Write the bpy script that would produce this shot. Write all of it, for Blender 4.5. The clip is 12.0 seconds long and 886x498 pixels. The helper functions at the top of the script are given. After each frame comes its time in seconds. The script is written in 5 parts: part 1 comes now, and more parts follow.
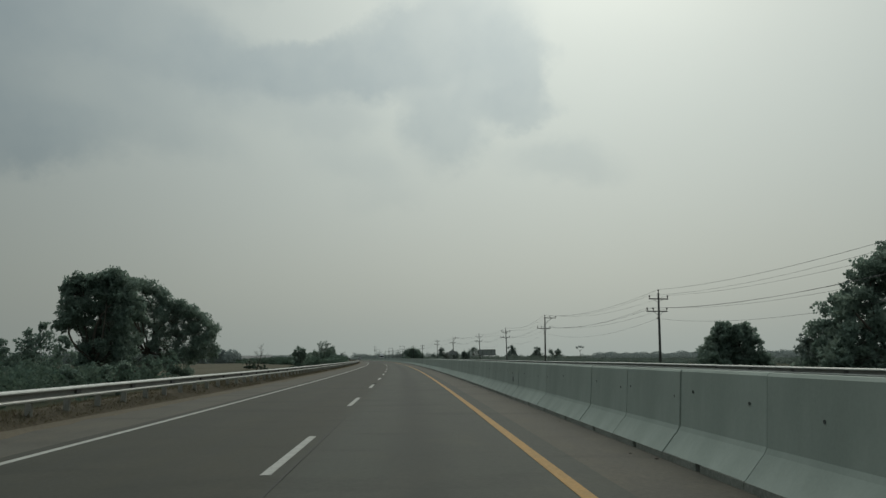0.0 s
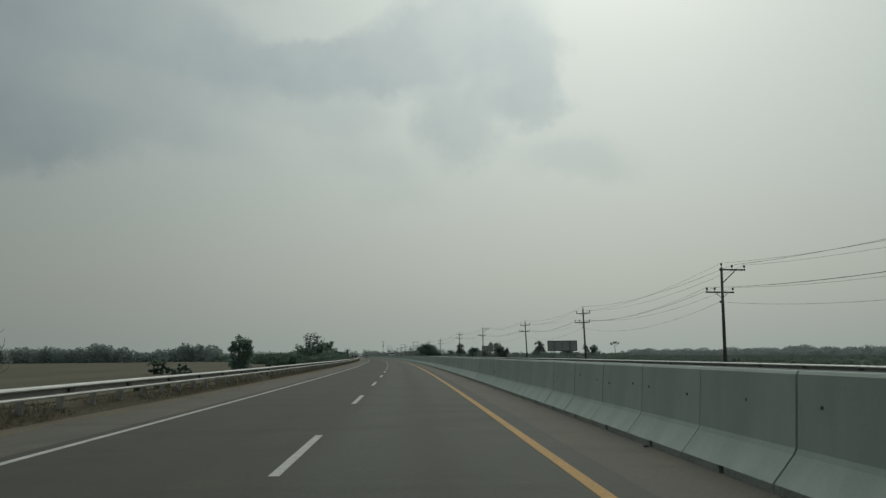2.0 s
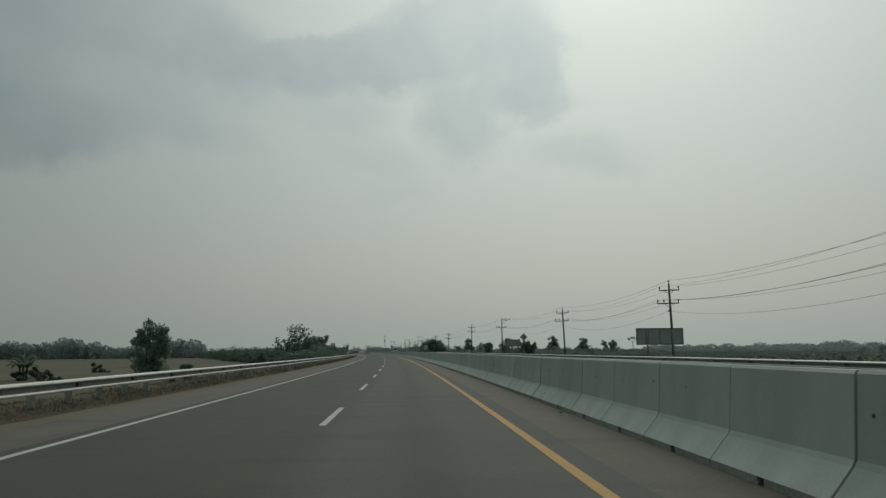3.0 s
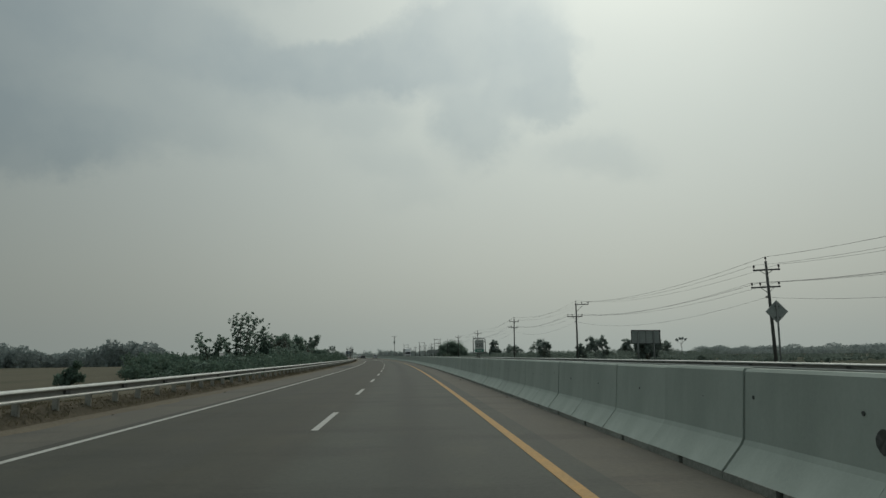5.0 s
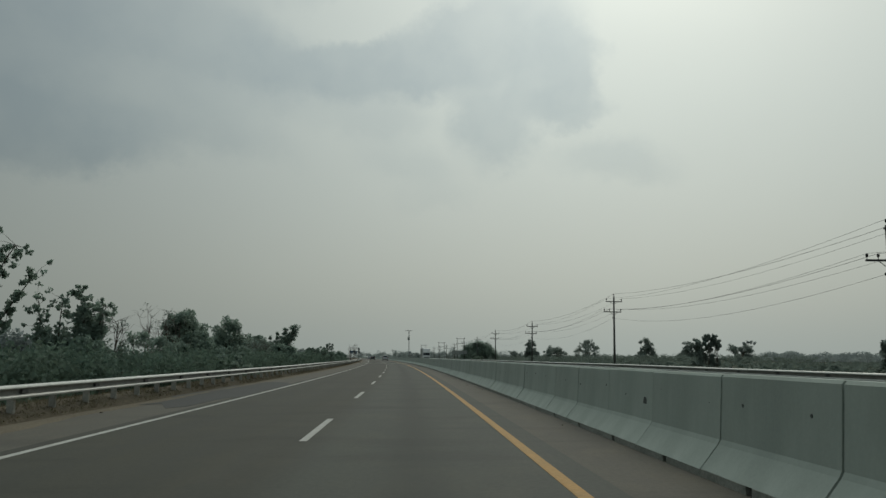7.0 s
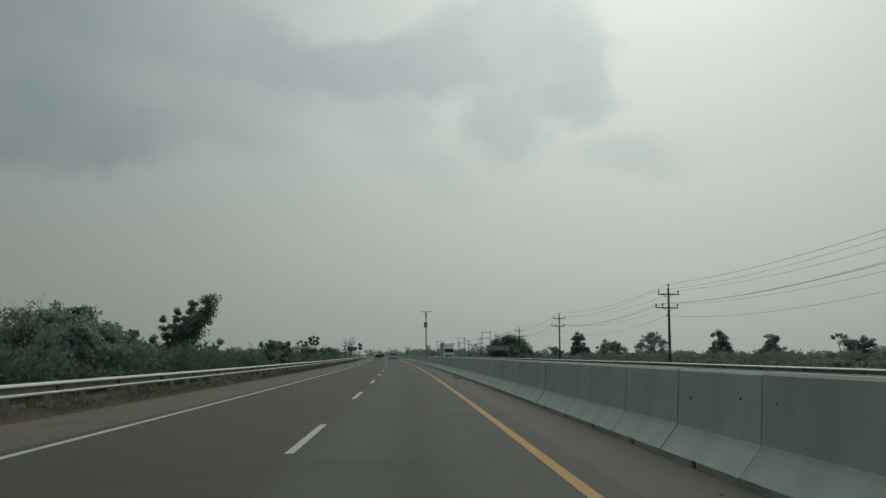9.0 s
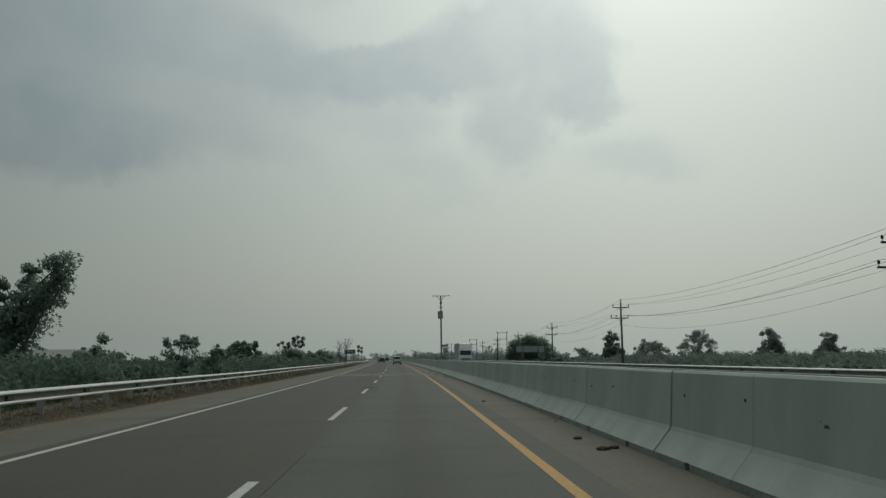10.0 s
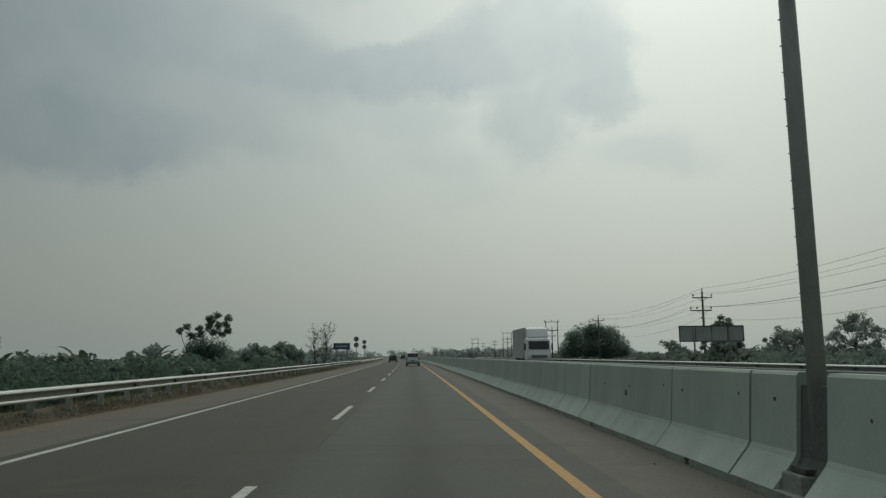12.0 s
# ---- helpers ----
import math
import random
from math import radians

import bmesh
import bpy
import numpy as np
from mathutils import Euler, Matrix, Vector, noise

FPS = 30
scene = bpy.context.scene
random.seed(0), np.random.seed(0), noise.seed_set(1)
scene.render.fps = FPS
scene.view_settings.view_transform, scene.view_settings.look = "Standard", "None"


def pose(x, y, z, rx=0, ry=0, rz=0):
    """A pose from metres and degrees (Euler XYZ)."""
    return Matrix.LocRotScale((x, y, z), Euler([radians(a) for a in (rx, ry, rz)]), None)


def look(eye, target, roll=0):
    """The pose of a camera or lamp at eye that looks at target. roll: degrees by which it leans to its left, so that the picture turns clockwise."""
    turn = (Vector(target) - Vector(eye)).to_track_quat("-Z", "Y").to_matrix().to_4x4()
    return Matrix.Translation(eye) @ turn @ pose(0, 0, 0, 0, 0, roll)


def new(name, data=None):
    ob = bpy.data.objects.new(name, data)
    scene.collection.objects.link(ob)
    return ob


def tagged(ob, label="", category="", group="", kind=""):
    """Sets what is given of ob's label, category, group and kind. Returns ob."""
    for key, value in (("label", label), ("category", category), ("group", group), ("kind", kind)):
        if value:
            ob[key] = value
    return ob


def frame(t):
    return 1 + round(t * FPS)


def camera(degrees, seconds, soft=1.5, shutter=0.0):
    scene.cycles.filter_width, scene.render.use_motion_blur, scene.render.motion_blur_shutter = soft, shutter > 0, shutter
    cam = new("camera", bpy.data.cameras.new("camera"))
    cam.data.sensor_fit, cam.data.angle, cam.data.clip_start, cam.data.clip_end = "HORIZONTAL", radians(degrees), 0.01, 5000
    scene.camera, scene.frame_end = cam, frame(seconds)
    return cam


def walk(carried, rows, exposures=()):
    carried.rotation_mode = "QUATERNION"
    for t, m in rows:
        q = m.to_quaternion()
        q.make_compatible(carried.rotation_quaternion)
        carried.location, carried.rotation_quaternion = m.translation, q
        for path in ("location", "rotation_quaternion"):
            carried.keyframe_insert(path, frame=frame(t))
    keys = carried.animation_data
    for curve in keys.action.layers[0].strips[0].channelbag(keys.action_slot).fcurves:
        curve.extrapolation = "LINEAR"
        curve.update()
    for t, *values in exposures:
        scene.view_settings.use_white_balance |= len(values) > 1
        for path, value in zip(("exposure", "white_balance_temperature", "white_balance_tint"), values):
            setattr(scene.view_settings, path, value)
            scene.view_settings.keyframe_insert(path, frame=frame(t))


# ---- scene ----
# The place is a motorway in a gentle left bend.  s: metres along the lane line, n: metres to its right.
BEND = 0.0002675
RADIUS = 1.0 / BEND


STRAIGHTER = 390.0  # past here the bend opens out
BEND_AFTER = 0.00010


def heading(s):
    return min(s, STRAIGHTER) * BEND + max(0.0, s - STRAIGHTER) * BEND_AFTER


def at(s, n, z=0.0):
    a = min(s, STRAIGHTER) * BEND
    x, y = RADIUS * (math.cos(a) - 1), RADIUS * math.sin(a)
    if s > STRAIGHTER:
        b = heading(s)
        x += (math.cos(b) - math.cos(a)) / BEND_AFTER
        y += (math.sin(b) - math.sin(a)) / BEND_AFTER
        a = b
    return Vector((x + n * math.cos(a), y + n * math.sin(a), z))


def turned(s, n, z=0.0, yaw=0.0):
    """Pose at a place of the road, x across to the right, y along the road."""
    return Matrix.Translation(at(s, n, z)) @ pose(0, 0, 0, 0, 0, math.degrees(heading(s)) + yaw)


# ---- camera: seconds, s, n, yaw to the road, pitch, roll ----
EYE = 1.305
DRIVE = [
    (0.0, -9.27, 1.64, -2.38, 7.81, 0.54), (0.5, 5.74, 1.61, -2.31, 7.20, 0.95), (1.0, 24.09, 1.52, -2.36, 7.74, 0.46),
    (1.5, 39.54, 1.45, -2.39, 7.88, -0.09), (2.0, 56.05, 1.49, -2.41, 7.62, 0.53), (2.5, 70.47, 1.51, -2.58, 7.55, 0.92),
    (3.0, 89.61, 1.49, -2.61, 7.33, 0.47), (3.5, 105.9, 1.53, -2.62, 7.45, 0.55), (4.0, 122.1, 1.58, -2.62, 7.55, 0.65),
    (4.5, 138.3, 1.62, -2.62, 7.60, 0.75), (5.0, 154.54, 1.65, -2.62, 7.63, 0.83), (5.5, 170.76, 1.61, -2.51, 7.47, 0.78),
    (6.0, 188.70, 1.65, -2.58, 7.44, 0.81), (6.5, 204.22, 1.67, -2.36, 7.75, 0.43), (7.0, 221.36, 1.64, -2.32, 7.78, -0.13),
    (7.5, 238.1, 1.62, -2.35, 7.72, -0.05), (8.0, 254.8, 1.60, -2.38, 7.68, 0.02), (8.5, 271.5, 1.59, -2.41, 7.63, 0.06),
    (9.0, 288.17, 1.58, -2.42, 7.61, 0.09), (9.5, 304.42, 1.63, -2.30, 7.62, -0.02), (10.0, 320.65, 1.67, -2.44, 7.85, 0.44),
    (10.5, 337.05, 1.70, -2.32, 7.28, 0.34), (11.0, 355.13, 1.67, -2.18, 7.35, 0.03), (11.5, 369.32, 1.66, -2.20, 7.76, 0.23),
    (12.0, 386.09, 1.67, -2.09, 7.68, 0.67)]
cam = camera(58.58, 12.0, soft=1.45)
rows = []
for k in range(121):
    t = k / 10
    s, n, yaw, pitch, roll = (float(np.interp(t, [r[0] for r in DRIVE], [r[j] for r in DRIVE])) for j in range(1, 6))
    p = at(s, n, EYE)
    rows.append((t, pose(p.x, p.y, p.z, 90 + pitch, 0, yaw + math.degrees(heading(s))) @ pose(0, 0, 0, 0, 0, -roll)))
walk(cam, rows, exposures=((0.0, 0.0), (4.0, 0.0), (7.0, 0.03), (9.0, 0.04), (12.0, 0.10)))

# ---- sky and sun: bright hazy overcast, the sun veiled ahead to the right ----
SUN_AZ, SUN_EL = 16.5, 48.0
GLOW_AZ, GLOW_EL = 13.4, 34.0  # the thinnest part of the overcast, just under the veiled sun
ZENITH = 0.354  # the overcast is brightest overhead


def heaven(azimuth, elevation):
    a, e = radians(azimuth), radians(elevation)
    return Vector((math.sin(a) * math.cos(e), math.cos(a) * math.cos(e), math.sin(e)))


sun_way = heaven(SUN_AZ, SUN_EL)


class Nodes:
    """Short hand for building node trees."""

    def __init__(self, tree):
        self.tree = tree
        tree.nodes.clear()

    def add(self, kind):
        return self.tree.nodes.new(kind)

    def put(self, node, key, value):
        if isinstance(value, bpy.types.NodeSocket):
            self.tree.links.new(value, node.inputs[key])
        elif value is not None:
            node.inputs[key].default_value = value

    def math(self, op, a, b=None, c=None, clamp=False):
        node = self.add("ShaderNodeMath")
        node.operation, node.use_clamp = op, clamp
        for key, value in enumerate((a, b, c)):
            self.put(node, key, value)
        return node.outputs[0]

    def mix(self, fac, a, b, blend="MIX"):
        node = self.add("ShaderNodeMix")
        node.data_type, node.blend_type = "RGBA", blend
        for key, value in ((0, fac), (6, a), (7, b)):
            self.put(node, key, (*value, 1) if isinstance(value, tuple) and len(value) == 3 else value)
        return node.outputs[2]

    def noise(self, vec, scale, detail=4.0, rough=0.55):
        node = self.add("ShaderNodeTexNoise")
        self.put(node, "Vector", vec), self.put(node, "Scale", scale), self.put(node, "Detail", detail), self.put(node, "Roughness", rough)
        return node.outputs[0]

    def step(self, value, a, b, lo=0.0, hi=1.0):
        node = self.add("ShaderNodeMapRange")
        node.interpolation_type = "SMOOTHSTEP"
        for key, v in enumerate((value, a, b, lo, hi)):
            self.put(node, key, v)
        return node.outputs[0]


world = bpy.data.worlds.new("world")
scene.world = world
world.use_nodes = True
w = Nodes(world.node_tree)
way = w.add("ShaderNodeTexCoord").outputs["Generated"]
sep = w.add("ShaderNodeSeparateXYZ")
w.put(sep, 0, way)
sky = w.add("ShaderNodeTexSky")
sky.sky_type, sky.sun_disc, sky.sun_elevation, sky.sun_rotation = "NISHITA", False, radians(SUN_EL), radians(SUN_AZ)
sky.dust_density, sky.air_density = 6.0, 1.5
az = w.math("MULTIPLY", w.math("ARCTAN2", sep.outputs[0], sep.outputs[1]), 57.2958)
el = w.math("MULTIPLY", w.math("ARCSINE", sep.outputs[2]), 57.2958)
# noise that bends the cloud edges: broad billows and small tatters
n1 = w.math("SUBTRACT", w.noise(way, 9.0, 5.0, 0.6), 0.5)
n2 = w.math("SUBTRACT", w.noise(way, 12.0, 5.0, 0.6), 0.5)
n3 = w.math("SUBTRACT", w.noise(way, 34.0, 4.0, 0.6), 0.5)
fine = w.noise(way, 13.0, 4.0, 0.5)
azw = w.math("MULTIPLY_ADD", n3, 2.0, w.math("MULTIPLY_ADD", n1, 5.0, az))
elw = w.math("MULTIPLY_ADD", n3, -1.6, w.math("MULTIPLY_ADD", n2, 3.4, el))
clear = None
# cloud masses: azimuth, elevation, half width, half height, slope, depth, edge
for a, e, wa, we, tilt, k, edge in (
        (-19.5, 21.8, 11.0, 3.2, -16, 0.75, 0.5), (-7.0, 20.3, 10.0, 2.1, 0, 0.95, 0.35), (2.4, 22.8, 7.0, 2.9, 8, 0.85, 0.3), (7.2, 20.2, 3.6, 3.4, -30, 0.85, 0.25),
        (8.4, 17.7, 2.8, 1.4, 0, 0.75, 0.4), (2.7, 16.8, 3.0, 3.2, 10, 0.85, 0.45), (-6.2, 16.8, 3.6, 1.4, 0, 0.35, 0.6), (-3.7, 14.0, 3.0, 1.1, -10, 0.3, 0.7),
        (-1.6, 11.8, 2.2, 1.1, 0, 0.22, 0.8), (11.6, 13.9, 4.2, 1.4, -8, 0.42, 0.6), (-29.0, 14.8, 8.8, 2.9, 0, 1.0, 0.3), (-32.0, 19.5, 7.5, 6.5, 0, 0.85, 0.5),
        (-19.5, 16.6, 6.0, 1.9, -16, 0.5, 0.6), (11.6, 21.2, 0.6, 0.5, 0, 0.2, 0.8), (2.4, 20.0, 1.7, 1.5, 20, -0.45, 0.8), (-6.4, 24.8, 3.0, 1.8, 0, -0.35, 0.7),
        (-16, 28.5, 20, 3.0, 0, 0.6, 0.6), (-75, 30, 28, 12, 0, 0.8, 0.8), (60, 42, 25, 9, 0, 0.4, 0.8), (0, 64, 40, 12, 0, 0.4, 0.8), (150, 30, 60, 14, 0, 0.6, 0.8), (-150, 35, 50, 14, 0, 0.6, 0.8)):
    c, s = math.cos(radians(tilt)), math.sin(radians(tilt))
    ax, ey = w.math("SUBTRACT", azw, a), w.math("SUBTRACT", elw, e)
    dx = w.math("DIVIDE", w.math("MULTIPLY_ADD", ax, c, w.math("MULTIPLY", ey, s)), wa)
    dy = w.math("DIVIDE", w.math("MULTIPLY_ADD", ey, c, w.math("MULTIPLY", ax, -s)), we)
    d = w.math("SQRT", w.math("ADD", w.math("MULTIPLY", dx, dx), w.math("MULTIPLY", dy, dy)))
    one = w.math("MULTIPLY_ADD", w.step(d, 1.0 + edge, 1.0 - edge), -k, 1.0)
    clear = one if clear is None else w.math("MULTIPLY", clear, one)
dark = w.math("SUBTRACT", 1.0, clear, clamp=True)
dark = w.math("MULTIPLY", dark, w.math("MULTIPLY_ADD", w.step(fine, 0.3, 0.7), 0.3, 0.75), clamp=True)
dot = w.add("ShaderNodeVectorMath")
dot.operation = "DOT_PRODUCT"
w.put(dot, 0, way), w.put(dot, 1, tuple(heaven(GLOW_AZ, GLOW_EL)))
glow = w.math("POWER", w.math("MAXIMUM", dot.outputs["Value"], 0.0), 5.0)
glow2 = w.math("POWER", w.math("MAXIMUM", dot.outputs["Value"], 0.0), 60.0)
low = w.math("POWER", w.math("SUBTRACT", 1.0, w.math("DIVIDE", el, 14.0), clamp=True), 2.0)
haze = w.mix(low, (0.169, 0.202, 0.193), (0.210, 0.246, 0.229))
bright = w.mix(w.math("MULTIPLY", glow, 0.70, clamp=True), haze, (0.793, 0.905, 0.846))
bright = w.mix(glow2, bright, (0.19, 0.21, 0.195), "ADD")
bright = w.mix(w.step(el, 27.0, 60.0), bright, (ZENITH * 0.91, ZENITH * 1.03, ZENITH * 1.0), "ADD")
bright = w.mix(w.math("MULTIPLY", w.noise(way, 5.0, 5.0, 0.6), 0.10), bright, (0.2, 0.22, 0.22))
warm = w.mix(w.step(el, 18.0, 6.0), (1.0, 1.0, 1.0), (1.02, 1.0, 1.0))
bright = w.mix(1.0, bright, warm, "MULTIPLY")
veil = w.mix(1.0, bright, (0.67, 0.735, 0.80), "MULTIPLY")
clouded = w.mix(dark, bright, veil)
blue = w.mix(1.0, sky.outputs[0], (0.1, 0.1, 0.1), "MULTIPLY")
both = w.mix(0.12, clouded, blue)
back = w.add("ShaderNodeBackground")
w.put(back, 0, both), w.put(back, 1, 1.0)
w.put(w.add("ShaderNodeOutputWorld"), 0, back.outputs[0])

sun = new("sun", bpy.data.lights.new("sun", "SUN"))
sun.data.energy, sun.data.angle, sun.data.color = 0.5, radians(35), (1.0, 0.95, 0.86)
sun.matrix_world = look(sun_way * 100, (0, 0, 0))


# ---- materials ----
def mat(name, a, b, scale=1.0, rough=0.8, bump=0.0, fine=30.0, metal=0.0, uv=False, vary=0.0, stretch=(1, 1, 1), grain=0.25, island=0.0, trans=0.0, spec=0.4):
    """Two colours mixed by coarse noise, with fine grain, bump, and optional change from piece to piece."""
    m = bpy.data.materials.new(name)
    m.use_nodes = True
    q = Nodes(m.node_tree)
    co = q.add("ShaderNodeTexCoord").outputs["UV" if uv else "Object"]
    mp = q.add("ShaderNodeMapping")
    q.put(mp, "Vector", co), q.put(mp, "Scale", stretch)
    vec = mp.outputs[0]
    coarse = q.noise(vec, scale, 5.0, 0.6)
    small = q.noise(co, fine, 3.0, 0.6)
    col = q.mix(q.step(coarse, 0.3, 0.7), a, b)
    col = q.mix(grain, col, q.mix(q.step(small, 0.25, 0.75), tuple(c * 0.45 for c in a), tuple(min(1, c * 1.5) for c in b)))
    if vary:
        rnd = q.add("ShaderNodeObjectInfo").outputs["Random"]
        hsv = q.add("ShaderNodeHueSaturation")
        q.put(hsv, "Color", col), q.put(hsv, "Value", q.math("MULTIPLY_ADD", rnd, 2 * vary, 1 - vary))
        col = hsv.outputs[0]
    if island:
        rnd = q.add("ShaderNodeNewGeometry").outputs["Random Per Island"]
        hsv = q.add("ShaderNodeHueSaturation")
        q.put(hsv, "Color", col), q.put(hsv, "Value", q.math("MULTIPLY_ADD", rnd, 2 * island, 1 - island))
        q.put(hsv, "Hue", q.math("MULTIPLY_ADD", rnd, 0.04, 0.48))
        col = hsv.outputs[0]
    bs = q.add("ShaderNodeBsdfPrincipled")
    q.put(bs, "Base Color", col), q.put(bs, "Metallic", metal), q.put(bs, "Specular IOR Level", spec)
    q.put(bs, "Roughness", q.math("MULTIPLY_ADD", coarse, 0.2, rough - 0.1, clamp=True))
    if bump:
        bp = q.add("ShaderNodeBump")
        q.put(bp, "Strength", bump), q.put(bp, "Distance", 0.02), q.put(bp, "Height", q.math("ADD", coarse, small))
        q.put(bs, "Normal", bp.outputs[0])
    out = bs.outputs[0]
    if trans:
        tr = q.add("ShaderNodeBsdfTranslucent")
        q.put(tr, 0, col)
        ms = q.add("ShaderNodeMixShader")
        q.put(ms, 0, trans), q.put(ms, 1, out), q.put(ms, 2, tr.outputs[0])
        out = ms.outputs[0]
    q.put(q.add("ShaderNodeOutputMaterial"), 0, out)
    return m


def pavement(name, a, b, tracks=(), joint=0.0, stain=0.5, outer=None):
    """Concrete roadway: UV is (n, s) in metres. Streaks run along s; the wheel tracks are polished darker, slabs differ a little."""
    m = bpy.data.materials.new(name)
    m.use_nodes = True
    q = Nodes(m.node_tree)
    uv = q.add("ShaderNodeTexCoord").outputs["UV"]
    su = q.add("ShaderNodeSeparateXYZ")
    q.put(su, 0, uv)

    def stretched(x, y):
        mp = q.add("ShaderNodeMapping")
        q.put(mp, "Vector", uv), q.put(mp, "Scale", (x, y, 1))
        return mp.outputs[0]
    streak = q.noise(stretched(1.5, 0.05), 1.0, 5.0, 0.6)
    patch = q.noise(stretched(0.35, 0.12), 1.0, 5.0, 0.65)
    grain = q.noise(uv, 14.0, 4.0, 0.7)
    col = q.mix(q.step(streak, 0.3, 0.7), a, b)
    col = q.mix(q.math("MULTIPLY", q.step(patch, 0.52, 0.72), stain), col, tuple(c * 0.72 for c in a))
    blotch = q.noise(stretched(0.9, 0.45), 1.0, 6.0, 0.7)
    col = q.mix(q.math("MULTIPLY", q.step(blotch, 0.46, 0.68), 0.75), col, (a[0] * 1.55, a[1] * 1.42, a[2] * 1.28))
    worn = q.noise(stretched(0.25, 0.6), 1.0, 4.0, 0.6)
    col = q.mix(q.math("MULTIPLY", q.step(worn, 0.5, 0.66), 0.6), col, tuple(c * 0.6 for c in a))
    col = q.mix(0.3, col, q.mix(q.step(grain, 0.3, 0.7), tuple(c * 0.6 for c in a), tuple(c * 1.3 for c in b)))
    if outer:
        col = q.mix(q.step(q.math("MULTIPLY_ADD", streak, 0.5, su.outputs[0]), 0.9, 0.1), col, outer, "MULTIPLY")
    for n0, half, dark in tracks:
        d = q.math("ABSOLUTE", q.math("SUBTRACT", su.outputs[0], n0))
        wob = q.math("MULTIPLY_ADD", patch, 0.5, d)
        col = q.mix(q.step(wob, half + 0.35, 0.25, 0.0, dark), col, tuple(c * 0.55 for c in a))
    if joint:
        f = q.math("ABSOLUTE", q.math("SUBTRACT", q.math("FRACT", q.math("DIVIDE", su.outputs[1], joint)), 0.5))
        col = q.mix(q.step(f, 0.002, 0.0012, 0.0, 0.35), col, tuple(c * 0.5 for c in a))
    bs = q.add("ShaderNodeBsdfPrincipled")
    q.put(bs, "Base Color", col), q.put(bs, "Roughness", q.math("MULTIPLY_ADD", streak, 0.15, 0.68)), q.put(bs, "Specular IOR Level", 0.3)
    bp = q.add("ShaderNodeBump")
    q.put(bp, "Strength", 0.35), q.put(bp, "Distance", 0.01), q.put(bp, "Height", grain)
    q.put(bs, "Normal", bp.outputs[0])
    q.put(q.add("ShaderNodeOutputMaterial"), 0, bs.outputs[0])
    return m


M_LANE = pavement("lane_concrete", (0.053, 0.058, 0.048), (0.070, 0.075, 0.061), ((1.75, 0.55, 0.5), (-1.2, 0.4, 0.2), (-2.6, 0.4, 0.2)), 5.0, 0.45, (0.72, 0.668, 0.59))
M_SHOULDER = pavement("shoulder_concrete", (0.079, 0.075, 0.060), (0.101, 0.094, 0.074), (), 5.0, 0.8)


def land(name):
    """Farmland: dry stubble in one field on the left, green weeds elsewhere, bare brown soil along the road's edge."""
    m = bpy.data.materials.new(name)
    m.use_nodes = True
    q = Nodes(m.node_tree)
    co = q.add("ShaderNodeTexCoord")
    xyz = q.add("ShaderNodeSeparateXYZ")
    q.put(xyz, 0, co.outputs["Object"])
    su = q.add("ShaderNodeSeparateXYZ")
    q.put(su, 0, co.outputs["UV"])
    big = q.noise(co.outputs["Object"], 0.05, 5.0, 0.6)
    mid = q.noise(co.outputs["Object"], 0.7, 5.0, 0.65)
    small = q.noise(co.outputs["Object"], 9.0, 4.0, 0.7)
    mp = q.add("ShaderNodeMapping")
    q.put(mp, "Vector", co.outputs["UV"]), q.put(mp, "Scale", (0.12, 0.01, 1))
    rowsn = q.noise(mp.outputs[0], 1.0, 4.0, 0.6)
    dry = q.mix(q.step(rowsn, 0.35, 0.65), (0.126, 0.116, 0.082), (0.092, 0.090, 0.061))
    dry = q.mix(q.math("MULTIPLY", q.step(mid, 0.4, 0.7), 0.5), dry, (0.112, 0.094, 0.066))
    green = q.mix(q.step(mid, 0.35, 0.65), (0.042, 0.052, 0.032), (0.062, 0.066, 0.040))
    wob = q.math("MULTIPLY_ADD", big, 24.0, su.outputs[1])
    field = q.math("MULTIPLY", q.step(wob, 84.0, 92.0), q.step(wob, 402.0, 388.0))
    field = q.math("MULTIPLY", field, q.step(su.outputs[0], -5.0, -6.0))
    field = q.math("MULTIPLY", field, q.step(su.outputs[0], -360.0, -300.0))
    col = q.mix(field, green, dry)
    soil = q.mix(q.step(small, 0.3, 0.7), (0.082, 0.070, 0.049), (0.122, 0.104, 0.073))
    edge = q.math("MULTIPLY", q.step(q.math("MULTIPLY_ADD", mid, 1.6, su.outputs[0]), -9.4, -8.4), q.step(su.outputs[0], 0.0, -1.0))
    col = q.mix(edge, col, soil)
    col = q.mix(0.35, col, q.mix(1.0, col, q.mix(small, (0.3, 0.3, 0.3), (1.6, 1.6, 1.6)), "MULTIPLY"))
    bs = q.add("ShaderNodeBsdfPrincipled")
    q.put(bs, "Base Color", col), q.put(bs, "Roughness", 0.95), q.put(bs, "Specular IOR Level", 0.15)
    bp = q.add("ShaderNodeBump")
    q.put(bp, "Strength", 0.6), q.put(bp, "Distance", 0.06), q.put(bp, "Height", q.math("ADD", mid, small))
    q.put(bs, "Normal", bp.outputs[0])
    q.put(q.add("ShaderNodeOutputMaterial"), 0, bs.outputs[0])
    return m


